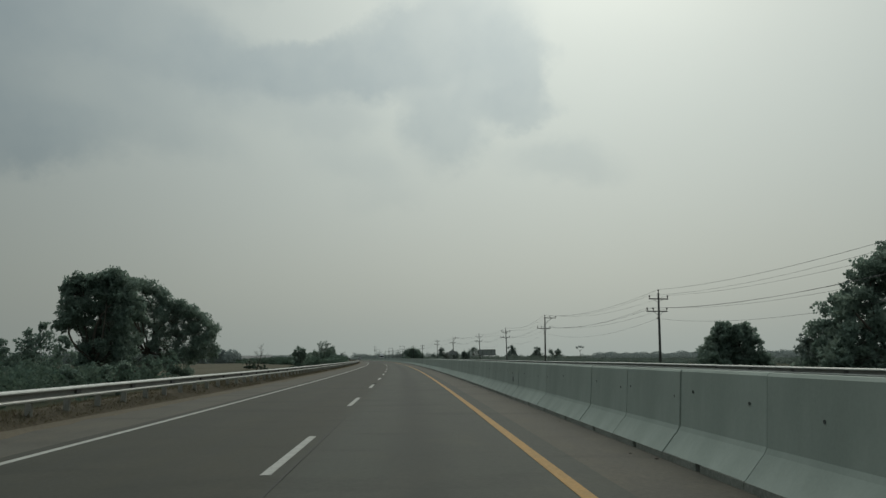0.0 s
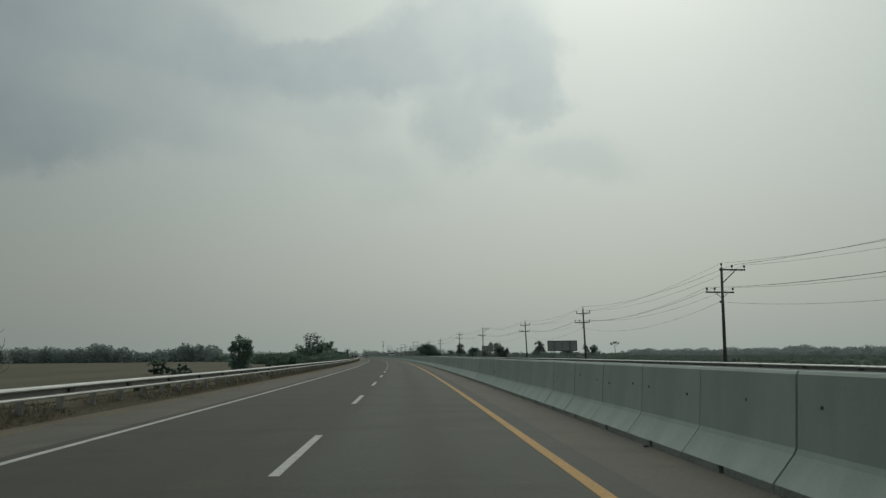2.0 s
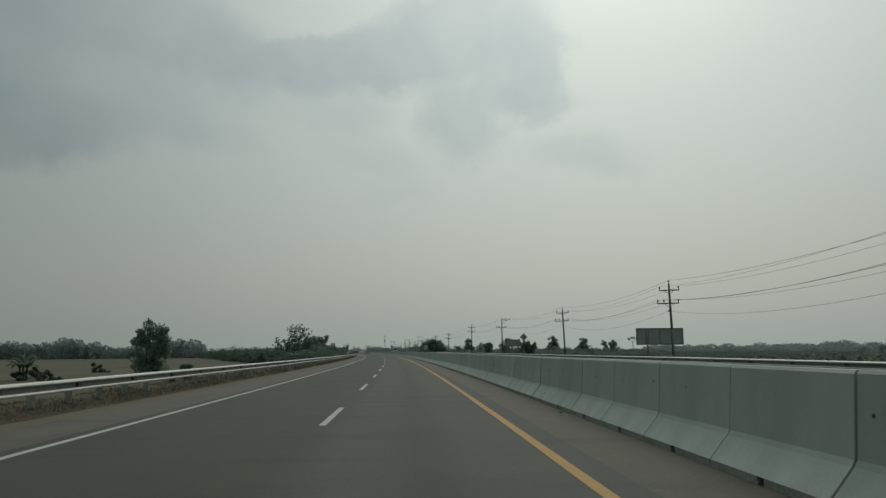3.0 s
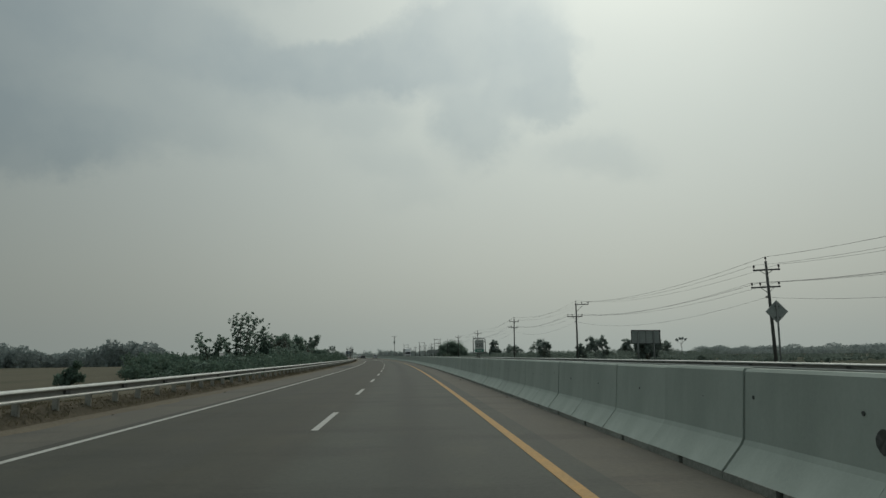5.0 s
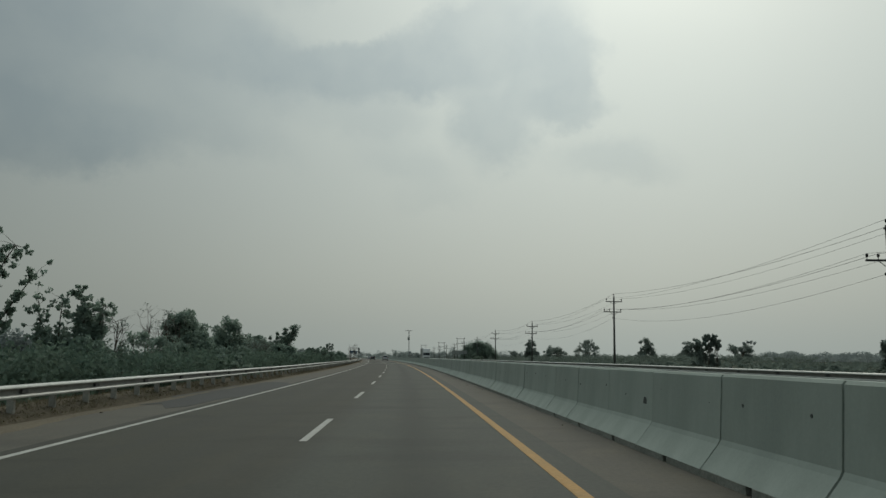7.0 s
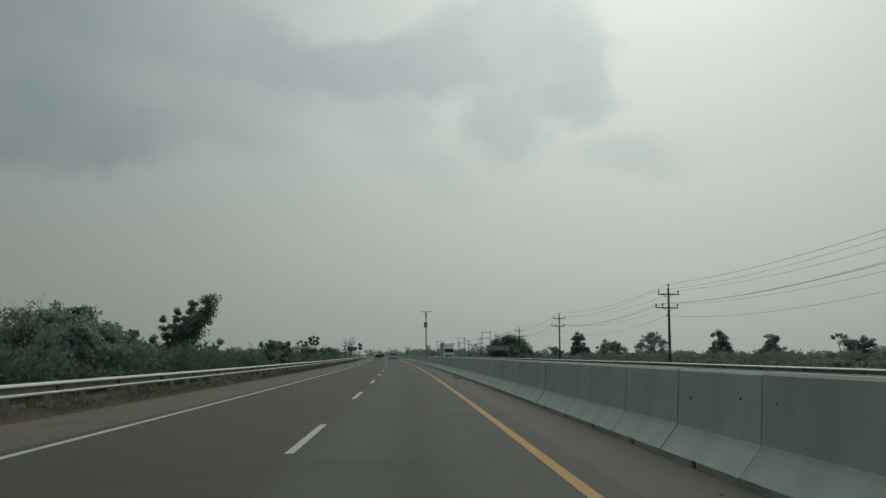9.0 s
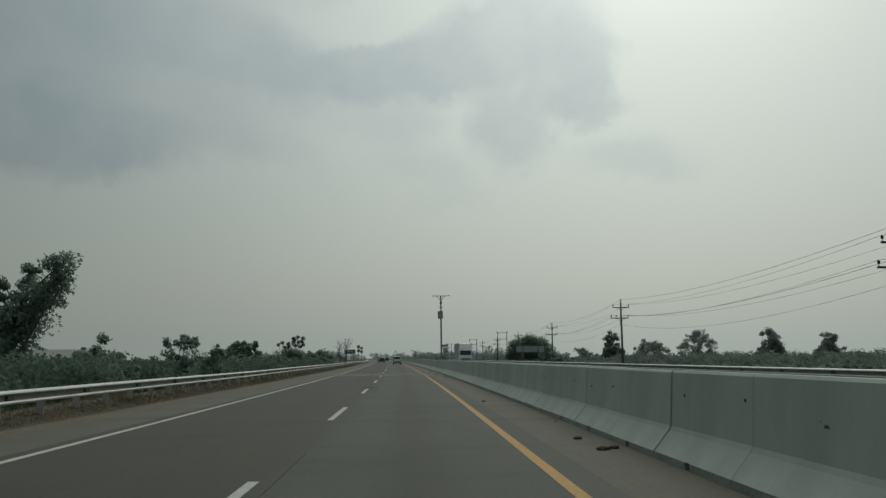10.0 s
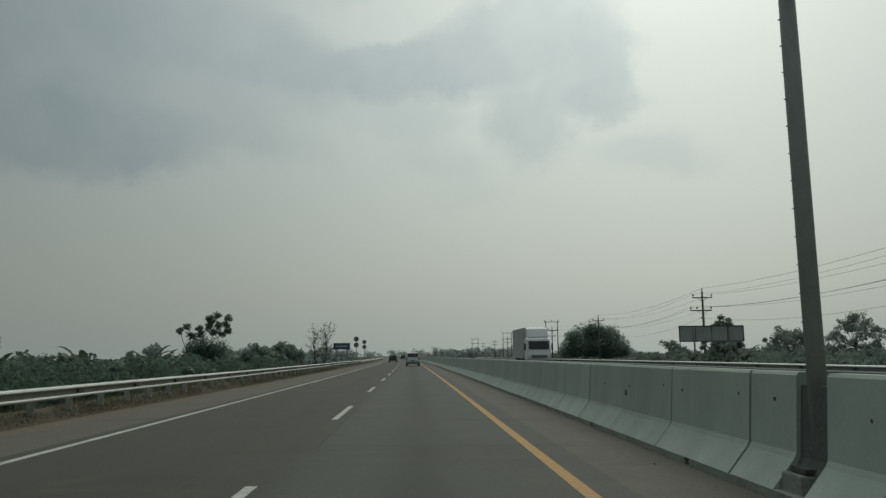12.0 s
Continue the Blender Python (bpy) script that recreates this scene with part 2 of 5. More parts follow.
M_GROUND = land("farmland")
M_GRASS = mat("dry_grass", (0.165, 0.142, 0.098), (0.128, 0.118, 0.076), 0.6, 0.95, 0, 8.0, island=0.12, trans=0.5)
M_BARRIER = mat("barrier_concrete", (0.302, 0.346, 0.308), (0.410, 0.460, 0.415), 0.9, 0.85, 0.05, 25.0, vary=0.06, stretch=(1, 1, 0.4), grain=0.05)
M_TOE = mat("barrier_toe_concrete", (0.190, 0.200, 0.175), (0.275, 0.282, 0.248), 1.5, 0.9, 0.3, 25.0, vary=0.08)
M_JOINT = mat("dusty_joint", (0.075, 0.082, 0.074), (0.110, 0.118, 0.108), 5, 0.95)
M_TIE = mat("filled_tie_hole", (0.05, 0.055, 0.05), (0.10, 0.105, 0.10), 20, 0.95)
M_SEAL = mat("tar_seal", (0.013, 0.014, 0.013), (0.030, 0.031, 0.029), 0.6, 0.92, grain=0.4, spec=0.08)
M_SEALPALE = mat("worn_tar_seal", (0.030, 0.031, 0.029), (0.052, 0.054, 0.050), 0.3, 0.8, grain=0.3)
M_SOIL = mat("verge_soil", (0.098, 0.080, 0.054), (0.150, 0.128, 0.088), 0.5, 0.95, 0.5, 14.0, grain=0.45)
M_CLOD = mat("earth_clod", (0.035, 0.030, 0.024), (0.07, 0.058, 0.045), 6.0, 0.95, 0.5)
M_WHITE = mat("white_marking_paint", (0.50, 0.50, 0.46), (0.36, 0.36, 0.33), 3.0, 0.75, 0.0, 18.0, grain=0.35)
M_YELLOW = mat("yellow_marking_paint", (0.46, 0.255, 0.066), (0.38, 0.24, 0.095), 2.5, 0.75, 0.0, 18.0, grain=0.3)
M_STEEL = mat("galvanised_steel", (0.44, 0.46, 0.435), (0.56, 0.57, 0.54), 2.0, 0.48, 0.0, 30.0, metal=0.4, vary=0.06, grain=0.15)
# Dull rail steel with the shade of the beam's hollow in its colour.
M_RAILTROUGH = mat("shaded_rail_trough", (0.185, 0.183, 0.165), (0.245, 0.240, 0.215), 2.0, 0.85, 0.0, 30.0, vary=0.08)
M_POST = mat("rail_post_steel", (0.27, 0.268, 0.238), (0.36, 0.352, 0.312), 6.0, 0.7, 0.1, 30.0, metal=0.1, vary=0.15)
M_POLE = mat("pole_concrete", (0.075, 0.075, 0.07), (0.11, 0.11, 0.10), 1.5, 0.8, 0.1, 30.0)
M_ARM = mat("crossarm_steel", (0.05, 0.052, 0.05), (0.08, 0.08, 0.078), 3.0, 0.7)
M_INSUL = mat("brown_porcelain", (0.03, 0.028, 0.026), (0.05, 0.045, 0.04), 6.0, 0.3)
M_WIRE = mat("wire_aluminium", (0.11, 0.112, 0.11), (0.15, 0.15, 0.15), 1.0, 0.6)
M_BARK = mat("bark", (0.06, 0.05, 0.04), (0.10, 0.085, 0.065), 3.0, 0.95, 0.6, 20.0)
M_LEAF = mat("dark_leaves", (0.106, 0.166, 0.128), (0.138, 0.190, 0.144), 0.5, 0.75, 0, 6.0, island=0.2, trans=0.5, spec=0.25)
M_CROWN = mat("tree_leaves", (0.212, 0.290, 0.245), (0.262, 0.330, 0.268), 0.5, 0.75, 0, 6.0, island=0.15, trans=0.62, spec=0.25)
# Haze over the farther plants is put into these two paler leaf colours.
M_LEAF2 = mat("haze_paled_leaves", (0.235, 0.290, 0.262), (0.282, 0.328, 0.288), 0.4, 0.8, 0, 6.0, island=0.1, trans=0.5, spec=0.2)
M_SCRUB = mat("haze_paled_scrub", (0.196, 0.244, 0.214), (0.232, 0.276, 0.236), 0.4, 0.85, 0, 6.0, island=0.08, trans=0.5, spec=0.2)
M_BANANA = mat("banana_leaves", (0.062, 0.095, 0.068), (0.088, 0.122, 0.080), 0.8, 0.85, 0, 6.0, island=0.25, trans=0.3)
# Distance haze over the far woods is put into this pale leaf colour.
M_FAR = mat("haze_tinted_foliage", (0.300, 0.345, 0.338), (0.345, 0.388, 0.372), 0.05, 0.95, 0, 0.6, island=0.08, trans=0.5, spec=0.1)
M_SIGNWHITE = mat("sign_white_sheet", (0.43, 0.45, 0.43), (0.50, 0.52, 0.49), 2.0, 0.5, grain=0.15)
M_SIGNGREEN = mat("sign_green_sheet", (0.07, 0.22, 0.16), (0.09, 0.26, 0.19), 2.0, 0.45, grain=0.1)
M_SIGNBLUE = mat("sign_blue_sheet", (0.05, 0.09, 0.15), (0.065, 0.11, 0.18), 2.0, 0.45, grain=0.1)
M_BANNER = mat("faded_banner_sheet", (0.20, 0.26, 0.33), (0.26, 0.32, 0.38), 2.0, 0.5, grain=0.1)
M_SIGNBACK = mat("sign_back_metal", (0.30, 0.325, 0.31), (0.36, 0.385, 0.365), 1.2, 0.6, 0, 10.0, metal=0.2)
M_MAST = mat("mast_steel", (0.27, 0.29, 0.27), (0.33, 0.35, 0.33), 1.5, 0.55, grain=0.1)
M_BACKSHEET = mat("pale_backsheet", (0.74, 0.76, 0.74), (0.80, 0.82, 0.80), 2.0, 0.5, grain=0.05)
M_BLACK = mat("black_lettering", (0.02, 0.02, 0.02), (0.03, 0.03, 0.03), 3.0, 0.6)
M_PANEL = mat("solar_cells", (0.02, 0.025, 0.045), (0.03, 0.035, 0.06), 3.0, 0.2)
M_GREYBOX = mat("grey_painted_steel", (0.13, 0.14, 0.13), (0.17, 0.18, 0.17), 3.0, 0.55)
M_CARPAINT = mat("silver_car_paint", (0.42, 0.43, 0.43), (0.48, 0.49, 0.49), 1.0, 0.3, metal=0.5, grain=0.05)
M_CARDARK = mat("dark_car_paint", (0.035, 0.037, 0.04), (0.05, 0.052, 0.056), 1.0, 0.3, grain=0.05)
M_TRUCKBOX = mat("white_box_panels", (0.40, 0.40, 0.38), (0.48, 0.48, 0.46), 0.6, 0.6, grain=0.15)
M_CAB = mat("white_cab_paint", (0.62, 0.63, 0.62), (0.70, 0.71, 0.70), 1.0, 0.35, grain=0.05)
M_GLASS = mat("dark_vehicle_glass", (0.012, 0.014, 0.016), (0.02, 0.022, 0.025), 1.0, 0.12, grain=0.05, spec=0.7)
M_TYRE = mat("tyre_rubber", (0.018, 0.018, 0.018), (0.03, 0.03, 0.03), 6.0, 0.9)
M_RED = mat("red_lamp_lens", (0.22, 0.02, 0.015), (0.28, 0.03, 0.02), 4.0, 0.25)
M_ROOF = mat("dull_roof_sheet", (0.20, 0.20, 0.19), (0.28, 0.28, 0.27), 0.8, 0.7)
M_WALL = mat("pale_plaster", (0.40, 0.40, 0.37), (0.48, 0.48, 0.45), 0.8, 0.85)


# ---- mesh helpers ----
def mesh_of(name, verts, faces, material, uvs=None, smooth=False):
    me = bpy.data.meshes.new(name)
    me.from_pydata([tuple(v) for v in verts], [], faces)
    me.materials.append(material)
    if uvs is not None:
        layer = me.uv_layers.new(name="UVMap")
        idx = np.empty(len(me.loops), dtype=np.int32)
        me.loops.foreach_get("vertex_index", idx)
        layer.data.foreach_set("uv", np.asarray(uvs, dtype=np.float32)[idx].ravel())
    if smooth:
        me.polygons.foreach_set("use_smooth", [True] * len(me.polygons))
    me.update()
    return me


def from_bm(name, bm, material, smooth=False):
    me = bpy.data.meshes.new(name)
    bm.to_mesh(me)
    bm.free()
    me.materials.append(material)
    if smooth:
        me.polygons.foreach_set("use_smooth", [True] * len(me.polygons))
    return me


def under(name, me, parent, label="", m=None):
    ob = new(name, me)
    ob.parent = parent
    if m is not None:
        ob.matrix_basis = m
    return tagged(ob, label)


def part(name, bm, material, parent, label="", smooth=False):
    return under(name, from_bm(name, bm, material, smooth), parent, label)


def box(bm, x0, x1, y0, y1, z0, z1, bevel=0.0):
    made = bmesh.ops.create_cube(bm, size=1.0)["verts"]
    for v in made:
        v.co = Vector(((x0 + x1) / 2 + v.co.x * (x1 - x0), (y0 + y1) / 2 + v.co.y * (y1 - y0), (z0 + z1) / 2 + v.co.z * (z1 - z0)))
    if bevel:
        edges = list({e for v in made for e in v.link_edges})
        bmesh.ops.bevel(bm, geom=edges, offset=bevel, segments=2, affect="EDGES")
    return bm


def boxed(*size, bevel=0.0):
    return box(bmesh.new(), *size, bevel=bevel)


def tube(bm, path, radii, sides=8, cap=True):
    """A tapered tube along a list of points."""
    rings = []
    for i, p in enumerate(path):
        p = Vector(p)
        way = (Vector(path[min(i + 1, len(path) - 1)]) - Vector(path[max(i - 1, 0)])).normalized()
        side = way.cross(Vector((0.13, 0.97, 0.2))).normalized()
        up = side.cross(way)
        r = radii[i] if isinstance(radii, (list, tuple)) else radii
        rings.append([bm.verts.new(p + r * (side * math.cos(a) + up * math.sin(a))) for a in (2 * math.pi * k / sides for k in range(sides))])
    for a, b in zip(rings, rings[1:]):
        for k in range(sides):
            bm.faces.new((a[k], a[(k + 1) % sides], b[(k + 1) % sides], b[k]))
    if cap:
        bm.faces.new(rings[0][::-1])
        bm.faces.new(rings[-1])
    return bm


def tubed(path, radii, sides=8):
    return tube(bmesh.new(), path, radii, sides)


def prism(bm, outline, y0, y1):
    """Closed outline in x, z drawn out along y."""
    a = [bm.verts.new((x, y0, z)) for x, z in outline]
    b = [bm.verts.new((x, y1, z)) for x, z in outline]
    k = len(outline)
    bm.faces.new(a)
    bm.faces.new(b[::-1])
    for i in range(k):
        bm.faces.new((a[i], b[i], b[(i + 1) % k], a[(i + 1) % k]))
    bmesh.ops.recalc_face_normals(bm, faces=bm.faces)
    return bm


def ribbon(name, s0, s1, ds, profile, material):
    """A strip with cross-section profile [(n, z), ...] laid along the road, UV (n, s)."""
    verts, faces, uvs = [], [], []
    count, k = max(1, round((s1 - s0) / ds)), len(profile)
    for i in range(count + 1):
        s = s0 + (s1 - s0) * i / count
        for n, z in profile:
            verts.append(at(s, n, z))
            uvs.append((n, s))
    for i in range(count):
        for j in range(k - 1):
            a = i * k + j
            faces.append((a, a + 1, a + k + 1, a + k))
    return mesh_of(name, verts, faces, material, uvs)


def thing(name, m, label, category, group=""):
    ob = new(name)
    ob.matrix_basis = m
    return tagged(ob, label, category, group)


def structure(name, me, label):
    return tagged(new(name, me), label, name.split("_")[0], kind="structure")


# ---- the ground: one sheet to the horizon, the road on a low bank ----
GROUND_Z = -0.65


def ground_z(s, n):
    if -6.0 <= n <= 17.4:
        return -0.12
    edge = (-6.0 - n) if n < 0 else (n - 17.4)
    fall = min(1.0, edge / 4.5)
    z = -0.03 + (GROUND_Z + 0.03) * fall * fall * (3 - 2 * fall)
    if n < 0:
        z += 0.36 * math.exp(-((edge - 1.0) / 0.8) ** 2)
    if edge < 400:
        z += 0.10 * noise.noise(Vector((s * 0.13, n * 0.13, 0))) * min(1, edge)
    return z


left = [-6.0, -6.3, -6.8, -7.4, -8.2, -9.2, -10.5, -12, -14, -17, -21, -26, -33, -42, -55, -75, -110, -170, -300, -600, -1200, -2400]
right = [17.4, 18, 19, 20, 21.5, 23, 25, 28, 32, 38, 46, 60, 85, 130, 220, 400, 800, 1600, 3200]
ns = sorted(left) + [-5.6, 5, 17.2] + right
ss = [-900, -400, -150] + [-60 + 3 * i for i in range(200)] + [560, 600, 650, 720, 800, 900, 1050, 1250, 1500, 1800, 2200, 2700, 3300, 4100]
verts = [at(s, n, ground_z(s, n)) for s in ss for n in ns]
k = len(ns)
faces = [(i * k + j, i * k + j + 1, (i + 1) * k + j + 1, (i + 1) * k + j) for i in range(len(ss) - 1) for j in range(k - 1)]
structure("ground", mesh_of("ground", verts, faces, M_GROUND, [(n, s) for s in ss for n in ns], smooth=True), "flat dry brown farmland beside the motorway")

# ---- carriageways ----
ROAD_END = 1700
road = structure("road", ribbon("road", -70, ROAD_END, 5, [(-3.95, -0.1), (-3.95, 0.0), (3.75, 0.0), (3.75, -0.1)], M_LANE), "grey concrete motorway lanes with darker wheel tracks")
structure("shoulder_left", ribbon("shoulder", -70, ROAD_END, 5, [(-5.95, -0.15), (-5.9, -0.012), (-3.955, -0.004), (-3.955, -0.1)], M_SHOULDER), "dusty pale hard shoulder beside the guardrail")
structure("shoulder_right", ribbon("shoulder", -70, ROAD_END, 5, [(3.755, -0.1), (3.755, -0.003), (4.95, -0.003), (4.95, -0.1)], M_SHOULDER), "dusty pale inner shoulder along the concrete barrier")
structure("road_opposite", ribbon("road", -70, ROAD_END, 5, [(5.55, -0.1), (5.55, 0.0), (17.2, 0.0), (17.25, -0.15)], M_LANE), "grey concrete carriageway of the opposite traffic")


def verge(name, seed, s0, s1, n_in, n_out, z, material, label, rough):
    """A thin drift along the shoulder's edge with an uneven inner border."""
    verts, faces = [], []
    count = int((s1 - s0) / 0.5)
    for i in range(count + 1):
        s = s0 + (s1 - s0) * i / count
        n = n_in + rough * (noise.noise(Vector((s * 0.16, seed, 0))) + 0.6 * noise.noise(Vector((s * 0.7, seed, 2))) + 0.35 * noise.noise(Vector((s * 2.3, seed, 4))))
        verts += [at(s, n_out, z - 0.03), at(s, (n + n_out) / 2, z + 0.012), at(s, n - 0.05, z + 0.004), at(s, n, z - 0.008)]
    for i in range(count):
        for j in range(3):
            a = i * 4 + j
            faces.append((a, a + 4, a + 5, a + 1))
    me = mesh_of(name, verts, faces, material, smooth=True)
    me.flip_normals()
    return structure(name, me, label)


verge("verge_soil", 3, -20, 520, -5.42, -6.25, -0.005, M_SOIL, "brown soil drifted over the edge of the shoulder", 0.34)


def marking(name, s0, s1, n, half, material, label):
    return structure(name, ribbon(name, s0, s1, 5, [(n - half, 0.001), (n - half, 0.005), (n + half, 0.005), (n + half, 0.001)], material), label)


marking("marking_left", -70, ROAD_END, -3.61, 0.066, M_WHITE, "continuous white edge line on the road")
marking("marking_right", -70, ROAD_END, 3.30, 0.075, M_YELLOW, "continuous worn yellow edge line on the road")
marking("marking_opposite", -70, ROAD_END, 7.0, 0.075, M_YELLOW, "yellow edge line of the opposite carriageway")
marking("marking_opposite_outer", -70, ROAD_END, 14.3, 0.075, M_WHITE, "white edge line of the opposite carriageway")

DASH = 4.46
bm = boxed(-0.062, 0.062, 0, DASH, 0.0005, 0.0055)
dash_mesh = from_bm("lane_dash", bm, M_WHITE)
for k in range(-5, 60):
    under("lane_dash", dash_mesh, road, "", turned(13.0 * k, 0.0))
    under("lane_dash", dash_mesh, road, "", turned(13.0 * k + 4.0, 10.6))

# raised white rumble bars across the whole carriageway
for k in range(7):
    s = 381.55 + 1.18 * k
    for n0, n1 in {5: ((-5.6, 1.27), (1.42, 2.30), (2.39, 4.74)), 6: ((-5.6, 1.55), (1.64, 2.12), (2.25, 4.74)), 3: ((-5.6, 1.7), (1.8, 4.74))}.get(k, ((-5.6, 4.74),)):
        bm = boxed(n0, n1, -0.11, 0.11, -0.006, 0.012, bevel=0.003)
        under("rumble_bar", from_bm("rumble_bar", bm, M_WHITE), road, "thick white rumble bar across the lanes", turned(s, 0.0))

# tar along the joint between the lanes, patches and a crack in the surface
for s0, s1 in ((-2, 9), (22, 31), (52, 60), (74, 87), (118, 127), (309, 332), (354, 381), (398, 412)):
    marking("joint_seal", s0, s1, 0.235, 0.008, M_SEALPALE, "dark tar seal along the joint between the lanes")


def patch(name, s0, s1, n0, n1, material, label, seed, z=0.0035):
    """A flat stain or repair with a ragged outline."""
    r = random.Random(seed)
    verts, count = [], 22
    for k in range(count):
        a = 2 * math.pi * k / count
        q = 0.82 + 0.3 * r.random()
        c, d = math.cos(a), math.sin(a)
        c, d = math.copysign(abs(c) ** 0.6, c), math.copysign(abs(d) ** 0.6, d)
        verts.append(at((s0 + s1) / 2 + (s1 - s0) / 2 * d * q, (n0 + n1) / 2 + (n1 - n0) / 2 * c * q, z))
    verts += [v - Vector((0, 0, 0.003)) for v in verts]
    faces = [tuple(range(count))] + [(k, k + count, (k + 1) % count + count, (k + 1) % count) for k in range(count)]
    return tagged(new(name, mesh_of(name, verts, faces, material)), label, "road patch", kind="structure")


patch("tar_patch", 243.0, 263.0, -6.1, -3.72, M_SEALPALE, "dark tar patch on the dusty shoulder", 1, 0.002)
patch("tar_patch", 31.8, 32.5, -0.10, 0.12, M_SEAL, "small dark hole patch in the road surface", 2, 0.004)
patch("tar_patch", 356.55, 356.95, -0.35, 0.45, M_SEAL, "small dark repair beside a lane dash", 3, 0.007)
patch("tar_patch", 320.8, 321.2, -0.35, 0.05, M_SEAL, "small dark chip in the road surface", 4, 0.004)
patch("cracked_edge", 377.80, 377.88, 3.75, 4.12, M_SEALPALE, "dark crack across the inner shoulder", 5, 0.003)
patch("cracked_edge", 377.84, 377.93, 4.35, 4.84, M_SEAL, "dark crack across the inner shoulder", 6, 0.003)

# ---- concrete median barrier of precast blocks ----
LEN = 2.5
face = [(4.87, -0.03), (4.87, 0.08), (5.118, 0.40), (5.165, 1.09), (5.19, 1.12), (5.33, 1.12), (5.355, 1.09), (5.43, 0.36), (5.65, 0.14), (5.65, -0.03)]
barrier = structure("barrier_median", ribbon("barrier", 612.5, ROAD_END, 10, face, M_BARRIER), "long grey precast concrete median barrier with open joints")


def block_mesh(y0, y1):
    """The upper body of one barrier block, origin on the lane line."""
    bm = bmesh.new()
    prism(bm, [(4.875, 0.08), (4.985, 0.215), (5.09, 0.345), (5.118, 0.40), (5.165, 1.09), (5.19, 1.12), (5.33, 1.12), (5.355, 1.09), (5.402, 0.40), (5.43, 0.345), (5.535, 0.215), (5.645, 0.08)], y0, y1)
    return from_bm("barrier_block", bm, M_BARRIER)


toe_pieces = {}
for drains in (True, False):
    bm = bmesh.new()
    if drains:
        box(bm, 4.87, 5.65, 0.006, 1.17, -0.03, 0.079)
        box(bm, 4.87, 5.65, 1.31, LEN - 0.006, -0.03, 0.079)
    else:
        box(bm, 4.87, 5.65, 0.006, LEN - 0.006, -0.03, 0.079)
    toe_pieces[drains] = from_bm("barrier_toe", bm, M_TOE)
hole_mesh = from_bm("tie_hole", tubed([(0, 0, 0), (-0.012, 0, 0)], 0.019, 7), M_TIE)
core = ribbon("joint_filler", -70, 612.5, 10, [(5.0, -0.02), (5.0, 0.07), (5.16, 0.36), (5.21, 1.0), (5.31, 1.0), (5.36, 0.36), (5.5, 0.07), (5.5, -0.02)], M_JOINT)
under("joint_filler", core, barrier, "dark filler in the joints")
rnd = random.Random(5)
# joints: the blocks are 2.5 m long; where two building lots met, one block was cut to fit
joints, s = [], -26.5
for lot_end, start in ((128.7, 130.24), (269.5, 271.13), (345.4, 346.80), (611.5, 612.5)):
    while s < lot_end:
        joints.append(s)
        s += LEN
    s = start
joints.append(612.5)
GAP = (392.75, 393.29)  # left open for the lamp mast
block_meshes = {}
for k, (s, s_next) in enumerate(zip(joints, joints[1:])):
    spans = [(s, s_next)]
    if s < GAP[0] < s_next:
        spans = [(s, GAP[0]), (GAP[1], s_next)]
    for s0, s1 in spans:
        slack = 0.017 if rnd.random() < 0.35 else 0.009
        key = (round(s1 - s0, 3), slack)
        if key not in block_meshes:
            block_meshes[key] = block_mesh(slack, s1 - s0 - slack)
        m = turned(s0, 0.0, rnd.uniform(-0.004, 0.004), rnd.uniform(-0.03, 0.03)) @ Matrix.Translation((rnd.uniform(-0.008, 0.008), 0, 0))
        under("barrier_block", block_meshes[key], barrier, "", m)
    toe = toe_pieces[s < 345 or k % 2 == 0]
    if abs(s_next - s - LEN) > 0.01:
        toe = from_bm("barrier_toe", boxed(4.87, 5.65, 0.006, s_next - s - 0.006, -0.03, 0.079), M_TOE)
    under("barrier_toe", toe, barrier, "", turned(s, 0.0))
    if s < 400:
        for y, z in ((0.35, 0.82), (2.1, 0.8)) if rnd.random() < 0.55 else ((1.3, 0.78),):
            z += rnd.uniform(-0.06, 0.06)
            x = 5.118 + (z - 0.40) / 0.69 * 0.047
            y = min(y + rnd.uniform(-0.2, 0.2), s_next - s - 0.1)
            if not GAP[0] - 0.1 < s + y < GAP[1] + 0.1:
                under("tie_hole", hole_mesh, barrier, "", turned(s + y, x + 0.006, z))


# ---- steel guardrails ----
def beam_mesh(length):
    zs = [(-0.140, 0.0), (-0.132, -0.04), (-0.118, -0.088), (-0.092, -0.092), (-0.062, -0.060), (-0.052, -0.012), (0.000, -0.006), (0.048, -0.012), (0.060, -0.070), (0.085, -0.095), (0.112, -0.082), (0.132, -0.045), (0.140, 0.0)]
    verts, faces = [], []
    for y in (-0.12, length + 0.02):
        verts += [(-x, y, z) for z, x in zs]
    for y in (-0.12, length + 0.02):
        verts += [(-x - 0.006, y, z) for z, x in zs]
    c = len(zs)
    for j in range(c - 1):
        faces += [(j, j + 1, c + j + 1, c + j), (2 * c + j, 3 * c + j, 3 * c + j + 1, 2 * c + j + 1)]
    faces += [(0, c, 3 * c, 2 * c), (c - 1, 3 * c - 1, 4 * c - 1, 2 * c - 1)]
    faces += [(j, 2 * c + j, 2 * c + j + 1, j + 1) for j in range(c - 1)]
    me = mesh_of("beam", verts, faces, M_STEEL, smooth=False)
    me.materials.append(M_RAILTROUGH)
    for q in range(4, 8):  # the trough between the two waves: its shade is put into a darker colour
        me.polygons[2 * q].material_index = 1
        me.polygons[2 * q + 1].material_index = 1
    return me


